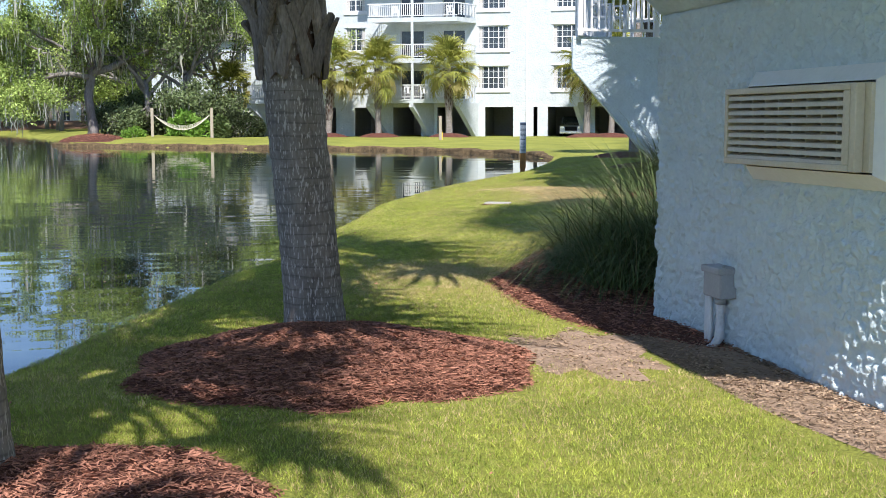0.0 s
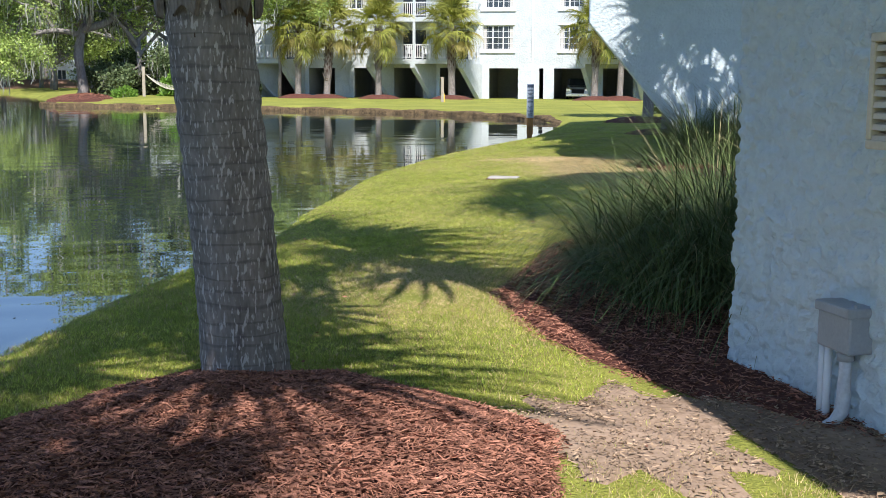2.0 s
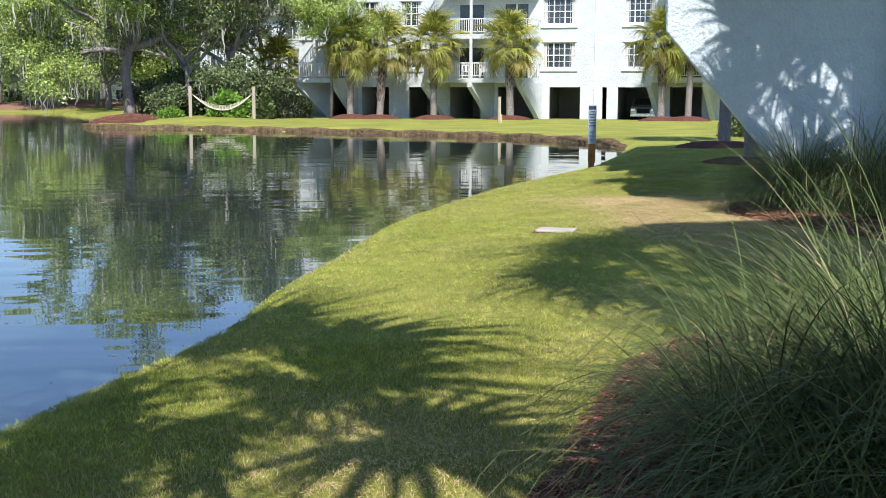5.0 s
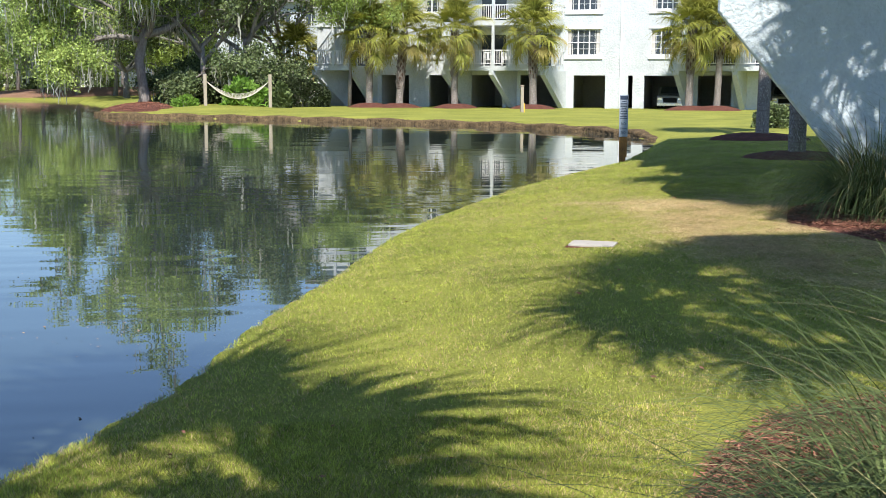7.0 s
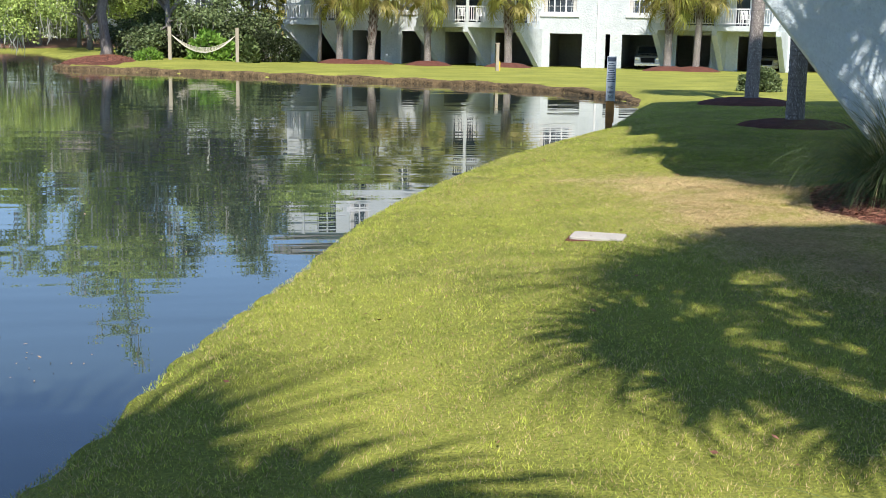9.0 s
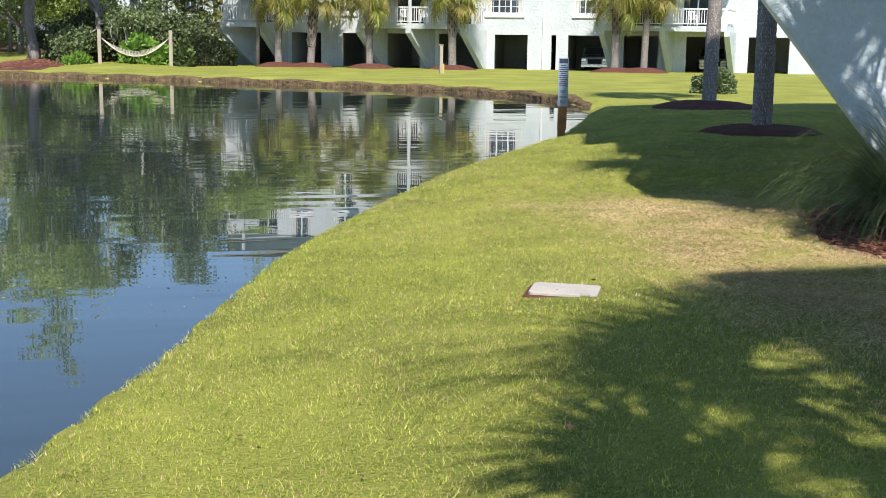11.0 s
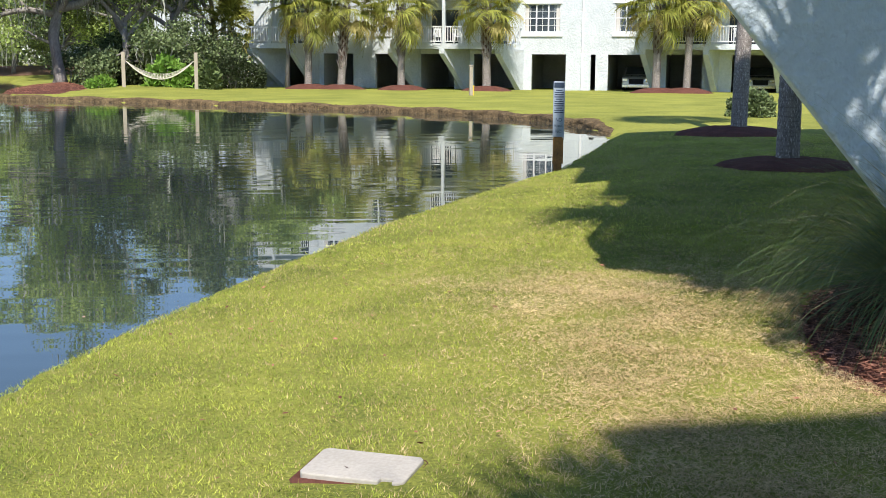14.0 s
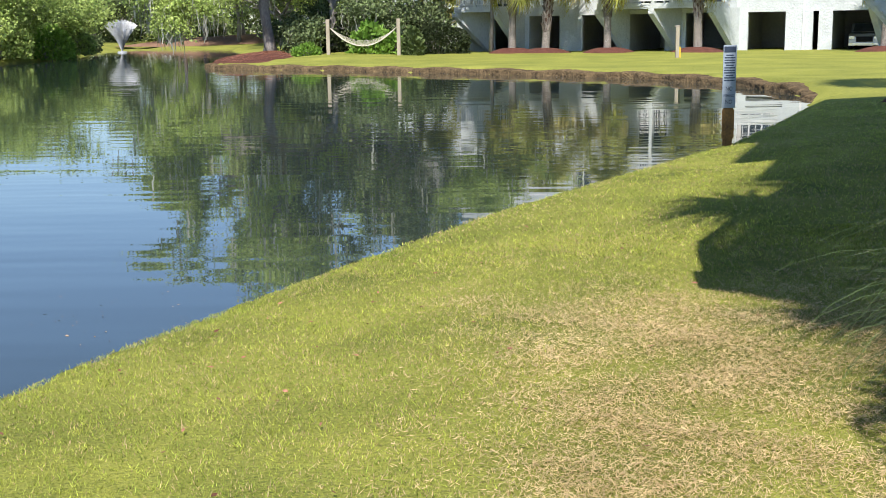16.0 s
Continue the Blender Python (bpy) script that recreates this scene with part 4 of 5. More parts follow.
# ---- leafy trees ----
def branching(seed, start, way, length, radius, depth, spread, out, tips, droop=0.0):
    rnd = random.Random(seed)
    p, d, pts, rad = Vector(start), Vector(way).normalized(), [Vector(start)], [radius]
    n = 6
    for i in range(n):
        d = (d + Vector((rnd.uniform(-1, 1), rnd.uniform(-1, 1), rnd.uniform(-1, 1) - droop)) * 0.28).normalized()
        p = p + d * length / n
        pts.append(p.copy())
        rad.append(radius * (1 - 0.55 * (i + 1) / n))
        if depth > 0 and i >= 1 and rnd.random() < 0.85:
            q = (d + Vector((rnd.uniform(-1, 1), rnd.uniform(-1, 1), rnd.uniform(-0.4, 0.7))) * spread).normalized()
            branching(rnd.randrange(10**6), p, q, length * rnd.uniform(0.5, 0.75), rad[-1] * 0.7, depth - 1, spread, out, tips, droop)
        if depth <= 1:
            tips.append(p.copy())
    out.append((pts, rad))


def join_tubes(name, limbs, mat, sides=7):
    v, f = [], []
    for pts, rad in limbs:
        side = None
        o = len(v)
        for i, p in enumerate(pts):
            way = (pts[min(i + 1, len(pts) - 1)] - pts[max(i - 1, 0)]).normalized()
            side = way.orthogonal().normalized() if side is None else (side - way * side.dot(way)).normalized()
            up = way.cross(side)
            for k in range(sides):
                a = 2 * math.pi * k / sides
                v.append(p + (side * math.cos(a) + up * math.sin(a)) * rad[i])
        for i in range(len(pts) - 1):
            for k in range(sides):
                j = (k + 1) % sides
                f.append((o + i * sides + k, o + i * sides + j, o + (i + 1) * sides + j, o + (i + 1) * sides + k))
    return mesh_of(name, v, f, mat, True)


def leaf_cloud(name, tips, per, spread, size, mat, seed=0, flat=0.7):
    rng = np.random.default_rng(seed)
    c = np.repeat(np.array([tuple(t) for t in tips]), per, 0)
    n = len(c)
    c = c + rng.normal(0, 1, (n, 3)) * spread * np.array([1, 1, flat])
    a = rng.normal(0, 1, (n, 3))
    a /= np.linalg.norm(a, axis=1)[:, None]
    b = np.cross(a, rng.normal(0, 1, (n, 3)))
    b /= np.linalg.norm(b, axis=1)[:, None] + 1e-9
    s = (size * rng.uniform(0.6, 1.4, n))[:, None]
    return tri_soup(name, np.stack([c - b * s * 0.5, c + a * s, c + b * s * 0.5], 1), mat)


def moss_cloud(name, tips, seed, length=(0.5, 1.6), count=3):
    rng = np.random.default_rng(seed)
    t = np.repeat(np.array([tuple(p) for p in tips]), count, 0)
    n = len(t)
    t = t + rng.normal(0, 0.25, (n, 3))
    L = rng.uniform(*length, n)
    k = 4
    s = np.zeros((n, k, 2, 3))
    a = rng.random(n) * 6.28
    w = rng.uniform(0.03, 0.09, n)
    for i in range(k):
        q = i / (k - 1)
        c = t + np.stack([rng.normal(0, 0.06, n), rng.normal(0, 0.06, n), -L * q], -1)
        o = np.stack([np.cos(a), np.sin(a), 0 * a], -1) * (w * (1 - 0.8 * q) * (0.6 + 0.4 * (i > 0)))[:, None]
        s[:, i, 0], s[:, i, 1] = c - o, c + o
    return quad_strips(name, s, MOSS)


def tree(name, x, y, limbs, label, per=40, spread=0.55, size=0.12, mat=OAK, moss=0, seed=0, z=None, trunk=None, category="tree"):
    """limbs: (start, way, length, radius, depth) and, where it hangs, a droop."""
    t = thing(name, label, category, m=pose(x, y, zg(x, y) if z is None else z))
    out, tips = [], []
    for i, (s, w, l, r, d, *droop) in enumerate(limbs):
        branching(seed * 31 + i, s, w, l, r, d, 0.9, out, tips, *droop)
    if trunk:
        part("trunk", tube("trunk", trunk[0], trunk[1], BARK, 14, True, 0.06, seed), t)
    part("branchwork", join_tubes("branchwork", out, BARK), t)
    tagged(part("foliage", leaf_cloud("foliage", tips, per, spread, size, mat, seed), t), kind="stuff")
    if moss:
        rnd = random.Random(seed)
        tagged(part("hanging_moss", moss_cloud("hanging_moss", rnd.sample(tips, min(moss, len(tips))), seed), t, "grey hanging Spanish moss"), kind="stuff")
    return t


OX, OY = -6.9, 86.5
tree("oak_tree", OX, OY, [((0.1, 0, 4.0), (-0.7, -0.2, 0.35), 5.2, 0.22, 2), ((0.1, 0, 4.4), (0.9, 0.1, 0.45), 8, 0.28, 2), ((0, 0, 5.2), (0.2, 0.5, 1), 7, 0.25, 2), ((0, 0, 5.0), (-0.2, 0.4, 1), 6, 0.22, 2),
                          ((0.1, 0, 4.2), (0.6, -0.7, 0.6), 6, 0.2, 2), ((-0.2, 0, 4.6), (-0.8, -0.4, 0.6), 6.0, 0.16, 2), ((0, 0, 4.8), (0.3, -0.9, 0.5), 5, 0.15, 2),
                          ((-2.9, -2.2, 5.6), (-0.5, -0.6, -0.1), 3.0, 0.10, 2, 0.15), ((-3.2, -2.8, 5.2), (-0.4, -0.2, -0.35), 2.8, 0.09, 2, 0.15), ((-3.0, -3.0, 5.8), (-0.5, -0.3, 0.1), 2.8, 0.09, 2, 0.05), ((-2.2, -2.0, 5.6), (-0.5, -0.5, 0.1), 3.2, 0.09, 2, 0.05),
                          ((0.0, 0, 4.8), (-0.68, -0.52, 0.18), 4.8, 0.15, 1)],
     "live oak hung with grey moss on the pond bank", 62, 0.36, 0.13, OAK, 420, 11, z=zg(OX, OY) + 0.2, trunk=([(0, 0, -0.2), (0.05, 0, 0.4), (-0.1, 0, 1.6), (-0.25, 0, 2.8), (0.0, 0, 4.0), (0.15, 0, 5.4)], [0.55, 0.38, 0.30, 0.30, 0.28, 0.22]))
for i, (x, y, h, low) in enumerate(((-3.2, 87.6, 2.6, 1), (-0.4, 88.6, 3.0, 1), (2.0, 93.5, 3.4, 0))):
    tree("oak_tree", x, y, [((0, 0, h + 0.4 * k), (math.cos(k * 2.1 + i), math.sin(k * 2.1 + i), 0.95), 6.0, 0.15, 2) for k in range(5)] + [((0, 0, 1.4 + 0.3 * k), (math.cos(k * 1.9 + i), math.sin(k * 1.9 + i) - 0.4, 0.05), 2.6, 0.08, 2, 0.12) for k in range(4 * low)],
         "dark broadleaf tree with hanging moss behind the hammock", 27, 0.34, 0.15, (OAK_DARK, OAK_DARK, OAK)[i % 3], 150, 20 + i, trunk=([(0, 0, -0.2), (0.1, 0, h * 0.5), (0, 0, h + 1.4)], [0.3, 0.22, 0.15]))
tree("oak_tree", 6.4, 86.2, [((0, 0, 4.0), (-0.3, -0.6, 0.7), 3.2, 0.09, 2), ((0, 0, 4.4), (0.5, -0.5, 0.6), 3.0, 0.09, 2), ((0, 0, 4.8), (-0.5, -0.1, 0.9), 3.2, 0.09, 2), ((0, 0, 5.0), (0.2, -0.3, 1.0), 3.0, 0.08, 2)],
     "slender grey-green oak before the end balconies", 36, 0.3, 0.11, OAK, 30, 33, trunk=([(0, 0, -0.2), (0.06, 0, 2.2), (0, 0, 5.4)], [0.14, 0.11, 0.07]))
for i, (x, y, h) in enumerate(((-24.5, 153, 4.5), (-20, 150, 4), (-28.5, 160, 4.5), (-15.5, 148, 4), (-22, 164, 4.5), (-5.5, 124, 4.5), (-2, 128, 4.5), (-33, 176, 2.2), (-39, 172, 2.2), (-45, 178, 2.5), (-12, 158, 4.5), (-17, 170, 4.5), (-12.5, 131, 2.6), (-13.5, 139, 2.8), (-9, 134, 2.6))):
    tree("oak_tree", x, y, [((0, 0, h), (math.cos(k * 1.7 + i), math.sin(k * 1.7 + i), 0.65), 4.0 if x < -30 else 6.5, 0.16, 2) for k in range(5)],
         "leafy green tree on the far shore", 34, 0.6, 0.19, (OAK, OAK_DARK)[i % 3 == 2], 40, 40 + i, trunk=([(0, 0, -0.2), (0.1, 0, h * 0.5), (0, 0, h + 0.4)], [0.28, 0.2, 0.16]))
for i, (x, y, h) in enumerate(((-28, 93, 1.0), (-28.5, 101, 1.2), (-31, 112, 1.0), (-33, 86, 1.5), (-36, 96, 2))):
    tree("tree", x, y, [((0, 0, 0.3), (math.cos(k * 1.3 + i), math.sin(k * 1.3 + i), 0.7), 5.0, 0.12, 2) for k in range(5)],
         "dense green thicket at the water's edge", 40, 0.6, 0.18, OAK, 0, 60 + i)


def shrub(x, y, rx, ry, rz, mat, label, count, size, seed, name="shrub"):
    """A clipped or loose mass of small leaves on short stems."""
    rng = np.random.default_rng(seed)
    s = thing(name, label, "shrub", m=pose(x, y, zg(x, y)))
    d = rng.normal(0, 1, (count, 3))
    d /= np.linalg.norm(d, axis=1)[:, None]
    d[:, 2] = np.abs(d[:, 2])
    lump = 1 + 0.10 * np.sin(d[:, 0] * 7 + seed) * np.sin(d[:, 1] * 6) + 0.08 * np.sin(d[:, 2] * 9 + d[:, 0] * 4)
    r = (1 - 0.22 * rng.random(count) ** 2) * lump
    c = d * r[:, None] * np.array([rx, ry, rz])
    a = d + rng.normal(0, 0.7, (count, 3))
    a /= np.linalg.norm(a, axis=1)[:, None]
    b = np.cross(a, rng.normal(0, 1, (count, 3)))
    b /= np.linalg.norm(b, axis=1)[:, None]
    q = (size * rng.uniform(0.6, 1.4, count))[:, None]
    tagged(part("foliage", tri_soup("foliage", np.stack([c - b * q * 0.5, c + a * q, c + b * q * 0.5], 1), mat), s), kind="stuff")
    limbs = []
    rnd = random.Random(seed)
    for k in range(9):
        e = Vector((rnd.uniform(-1, 1) * rx * 0.7, rnd.uniform(-1, 1) * ry * 0.7, rz * 0.75))
        limbs.append(([Vector((0.2 * e.x, 0.2 * e.y, -0.1)), e * 0.5, e], [0.05, 0.03, 0.01]))
    part("stem_work", join_tubes("stem_work", limbs, BARK, 5), s)
    return s


shrub(3.2, 86.5, 2.0, 1.3, 1.75, HEDGE, "large clipped dark green hedge beside the building", 9000, 0.11, 3, "hedge")
shrub(-0.6, 83.5, 1.1, 0.8, 1.6, LIME, "bright green broadleaf shrub behind the hammock", 900, 0.3, 4)
shrub(0.6, 84.0, 0.8, 0.7, 1.1, LIME, "bright green broadleaf shrub behind the hammock", 600, 0.28, 5)
shrub(-4.0, 81.0, 0.8, 0.6, 0.6, LIME, "low light green plant beside the oak", 600, 0.18, 6)
shrub(1.8, 83.0, 0.5, 0.5, 1.4, CLUMP, "tall reedy grass beside the hammock post", 900, 0.3, 7)
shrub(18.2, 47.5, 0.7, 0.7, 0.75, OAK_DARK, "dark shrub in the shade behind the palms", 3000, 0.1, 8)
for i, (x, y, rx, ry, rz, mat, c) in enumerate(((-3.2, 88.2, 1.7, 1.2, 1.9, HEDGE, 3600), (0.2, 89.0, 2.2, 1.4, 2.2, HEDGE, 4200),
                                              (-29, 93, 3.6, 4.0, 3.4, OAK, 6000), (-31, 103, 4.0, 5.0, 4.4, OAK, 6000), (-33, 112, 4.5, 4.0, 6.0, OAK, 5200), (-27.0, 96, 1.6, 2.5, 1.3, LIME, 2200), (-26.5, 89, 1.4, 2.0, 1.1, OAK, 1800), (-4, 150, 7, 3, 5, OAK_DARK, 5200))):
    shrub(x, y, rx, ry, rz, mat, ("dense dark evergreen mass of shrubs behind the pond", "leafy green shrub thicket by the water")[mat in (OAK, LIME)], c, 0.2, 200 + i)
for i, (x, y) in enumerate(((-66, 178), (-50, 188), (-36, 190), (-24, 186), (-12, 190), (2, 188), (16, 184), (30, 178))):
    shrub(x, y, 9.5, 3.0, 4.6, OAK_DARK, "long dark belt of trees behind the far shore", 4200, 0.5, 300 + i, "tree_belt")
bed("mulch_bed", ring(-6.7, 80.0, 2.0, 7.6, 0.02, seed=51), (-6.9, 85.5), 0.32, "bare red-brown earth mound under the oak", chips=9000, seed=52, sized=(0.08, 0.3))
bed("straw_bed", ring(-10, 160, 26, 11, 0.1, seed=52), (-10, 163), 0.95, "wide pine straw bed under far trees", mat=STRAW)


# ---- hammock ----
HP = [(-2.8, 81.0), (1.09, 81.0)]
ham = thing("hammock", "white rope hammock slung between two timber posts", "hammock", m=pose(-0.85, 81.0, zg(-0.85, 81)))
for sx in (-1.95, 1.95):
    part("post", box_mesh("post", (sx - 0.1, -0.1, -0.3), (sx + 0.1, 0.1, 1.95), TIMBER, 0.015), ham, "weathered square timber post")
cords, nu, nv = [], 22, 11
for j in range(nv + 1):
    s = j / nv * 2 - 1
    line = []
    for i in range(nu + 1):
        t = i / nu * 2 - 1
        line.append(Vector((1.85 * t, s * (0.04 + 0.42 * (1 - t ** 4)) + 0.12, 0.52 + 0.98 * abs(t) ** 2.0 + (0.10 * s * s + 0.14 * s) * (1 - t * t))))
    cords.append((line, [0.011] * len(line)))
for i in range(1, nu):
    cords.append(([c[0][i] for c in cords[:nv + 1]], [0.009] * (nv + 1)))
part("bed", join_tubes("bed", cords, ROPE, 5), ham, "knotted rope netting")
for s in (-1, 1):
    part("rope", tube("rope", [(1.95 * s, 0, 1.62), (1.9 * s, 0.06, 1.54), (1.84 * s, 0.12, 1.46)], [0.02, 0.02, 0.02], ROPE, 6), ham)


# ---- sign, marker post, valve lid ----
def warning_sign():
    s = thing("warning_sign", "narrow blue and white no-fishing sign on a stained post", "sign", m=pose(7.87, 33.07, -0.08, 0, 0, -10) @ Matrix.Diagonal((0.75, 0.75, 1, 1)))
    part("post", box_mesh("post", (-0.09, -0.05, -0.1), (0.09, 0.06, 1.5), RUST, 0.01), s)
    face = part("face", box_mesh("face", (-0.125, -0.075, 0.62), (0.125, -0.052, 1.52), SIGN_FACE, 0.004), s)
    part("header", box_mesh("header", (-0.11, -0.083, 1.42), (0.11, -0.076, 1.5), INK), face)
    for k in range(11):
        w = 0.1 if k % 4 else 0.07
        part("text_line", box_mesh("text_line", (-w, -0.081, 1.37 - k * 0.036), (w, -0.076, 1.385 - k * 0.036), INK), face)
    for txt, z in (("NO", 0.87), ("FISHING", 0.78), ("NO", 0.68)):
        cu = bpy.data.curves.new("lettering", "FONT")
        cu.body, cu.align_x, cu.size, cu.extrude = txt, "CENTER", 0.085 if txt == "NO" else 0.055, 0.002
        cu.materials.append(INK)
        ob = new("lettering", cu)
        ob.parent, ob.matrix_basis = face, pose(0, -0.079, z, 90, 0, 0)
    part("lower_board", box_mesh("lower_board", (-0.115, -0.07, 0.18), (0.115, -0.052, 0.6), RUST, 0.004), s, "orange-brown stained lower board")


warning_sign()
mk = thing("marker_post", "thin weathered marker post with a yellow band on the lawn", "marker post", m=pose(14.45, 70.4, zg(14.45, 70.4)))
part("post", box_mesh("post", (-0.10, -0.08, -0.1), (0.06, 0.08, 1.4), TIMBER, 0.01), mk)
part("band", box_mesh("band", (0.062, -0.09, -0.05), (0.13, 0.09, 0.5), YELLOW, 0.01), mk)
part("cap", box_mesh("cap", (-0.15, -0.1, 1.401), (0.08, 0.1, 1.46), TIMBER, 0.01), mk)


def valve_lid():
    l = thing("valve_box", "pale worn concrete-coloured utility box lid in the lawn", "utility box", m=pose(2.95, 18.92, zg(2.95, 18.92) + 0.012, 1, 0, -27))
    pts = [(-0.205, -0.12), (-0.19, -0.143), (0.11, -0.145), (0.115, -0.11), (0.16, -0.11), (0.165, -0.143), (0.19, -0.14), (0.207, -0.12), (0.207, 0.12), (0.19, 0.142), (-0.19, 0.142), (-0.207, 0.12)]
    part("lid", prism("lid", pts, 0.0, 0.035, CONCRETE, 0.006), l, m=pose(0, 0, 0.012, -90, 0, 0))
    rim = [(x * k, y * k2, z) for k, k2, z in ((1.0, 1.0, -0.03), (1.06, 1.09, -0.004), (1.16, 1.22, -0.02)) for x, y in pts[:2] + pts[6:]]
    part("rim", mesh_of("rim", rim, [(r * 8 + i, r * 8 + (i + 1) % 8, r * 8 + 8 + (i + 1) % 8, r * 8 + 8 + i) for r in range(2) for i in range(8)], MULCH, True), l, "dark soil worn round the lid")


valve_lid()


for sx, sy, sr, sh, sm, sl in ((-23.9, 97.5, 1.7, 2.3, LIME, "bright lime-green bush at the water's edge"), (-25.2, 105.5, 2.0, 2.2, OAK, "loose green bush at the water's edge"),
                               (-25.6, 92.5, 2.4, 2.6, OAK, "loose green bush at the water's edge"), (-27.2, 114.5, 1.8, 1.8, OAK_DARK, "low dark bush leaning over the water")):
    shrub(sx, sy, sr, sr, sh, sm, sl, 2600, 0.2, int(abs(sx * 10)))


def fountain(x, y):
    ft = thing("fountain", "white spray fountain floating in the pond", "fountain", m=pose(x, y, WATER_Z))
    part("float", tube("float", [(0, 0, -0.1), (0, 0, 0.12)], [0.5, 0.4], GREY_BOX, 16), ft)
    rng = np.random.default_rng(5)
    n = 15000
    a, u, t = rng.random(n) * 6.283, np.sqrt(rng.random(n)), rng.random(n) ** 1.4
    top = 2.9 * (1 - 0.18 * u ** 2)
    st = np.zeros((n, 2, 2, 3))
    for i in range(2):
        q = t + i * rng.uniform(0.03, 0.07, n)
        r = 0.06 + 1.5 * u * q ** 1.25
        c = np.stack([np.cos(a) * r, np.sin(a) * r, 0.12 + top * q * (1.25 - 0.25 * q)], -1)
        o = np.stack([-np.sin(a + 1), np.cos(a + 1), 0 * a], -1) * 0.013
        st[:, i, 0], st[:, i, 1] = c - o, c + o
    tagged(part("spray", quad_strips("spray", st, WHITE), ft, "white water spray"), kind="stuff")


fountain(-27.3, 128.0)


# ---- parked car in the garage ----
def car(m, label):
    c = thing("parked_car", label, "car", m=m)
    body = prism("body", [(-2.3, 0.3), (-2.3, 0.75), (-2.15, 0.95), (-1.1, 1.05), (-0.6, 1.55), (1.4, 1.6), (2.2, 1.05), (2.25, 0.3)], -0.88, 0.88, CAR_PAINT, 0.06)
    part("body", body, c)
    part("windscreen", mesh_of("windscreen", [(-1.08, -0.75, 1.09), (-1.08, 0.75, 1.09), (-0.64, 0.7, 1.53), (-0.64, -0.7, 1.53)], [(0, 1, 2, 3)], GLASS), c)
    part("grille", box_mesh("grille", (-2.34, -0.45, 0.5), (-2.3, 0.45, 0.8), TYRE), c)
    part("bumper", box_mesh("bumper", (-2.4, -0.85, 0.28), (-2.28, 0.85, 0.46), CHROME, 0.02), c)
    for y in (-0.68, 0.68):
        part("headlight", box_mesh("headlight", (-2.33, y - 0.16, 0.66), (-2.28, y + 0.16, 0.84), CHROME, 0.02), c)
        for x in (-1.45, 1.4):
            w = part("wheel", tube("wheel", [(x, y * 1.1, 0.34), (x, y * 1.35, 0.34)], [0.34, 0.34], TYRE, 20), c)
            part("rim", tube("rim", [(x, y * 1.36, 0.34), (x, y * 1.37, 0.34)], [0.2, 0.2], CHROME, 14), w)


car(FAR @ pose(6.2, 4.2, FZ + 0.04, 0, 0, 90), "silver pickup-fronted car parked in the open garage")
car(FAR @ pose(13.6, 4.6, FZ + 0.04, 0, 0, 90), "grey car parked in the shaded garage")


# ---- far houses behind the trees ----
def far_house(x, y, turn, w, d, h, label):
    hs = thing("house", label, "house", m=pose(x, y, zg(x, y), 0, 0, turn))
    wins = [(-w / 2 + 1 + 2.6 * k, -w / 2 + 2.2 + 2.6 * k, 1.0 + 2.8 * j, 2.3 + 2.8 * j) for k in range(int((w - 2) / 2.6)) for j in range(int(h // 2.8))]
    part("wall", wall_with_openings("wall", -w / 2, w / 2, -0.3, h, 0, 0.25, wins, STUCCO_FAR), hs)
    part("back_wall", box_mesh("back_wall", (-w / 2, 0.25, -0.3), (w / 2, d, h), STUCCO_FAR), hs)
    part("roof", prism("roof", [(-w / 2 - 0.5, h), (w / 2 + 0.5, h), (w / 2 - 2.2, h + 3.4), (-w / 2 + 2.2, h + 3.4)], -0.6, d + 0.5, SHINGLE), hs)
    for u0, u1, z0, z1 in wins:
        wn = part("window", box_mesh("window", (u0, 0.14, z0), (u1, 0.16, z1), GLASS), hs)
        part("frame", boxes_mesh("frame", [((u0, 0.06, z0), (u0 + 0.07, 0.18, z1)), ((u1 - 0.07, 0.06, z0), (u1, 0.18, z1)), ((u0 + 0.07, 0.06, z1 - 0.07), (u1 - 0.07, 0.18, z1)),
                                           (((u0 + u1) / 2 - 0.03, 0.06, z0), ((u0 + u1) / 2 + 0.03, 0.18, z1 - 0.07))], WHITE), wn)
        part("sill", box_mesh("sill", (u0 - 0.1, -0.06, z0 - 0.12), (u1 + 0.1, -0.001, z0 - 0.01), WHITE), wn)


far_house(-4, 176, 12, 26, 10, 5.8, "white two-storey house with a grey roof behind trees")
far_house(4.0, 112, -30, 16, 10, 8.6, "white apartment block with grey roof behind trees")
far_house(-48, 140, 25, 24, 10, 5.8, "white house with a grey roof behind the far shore")


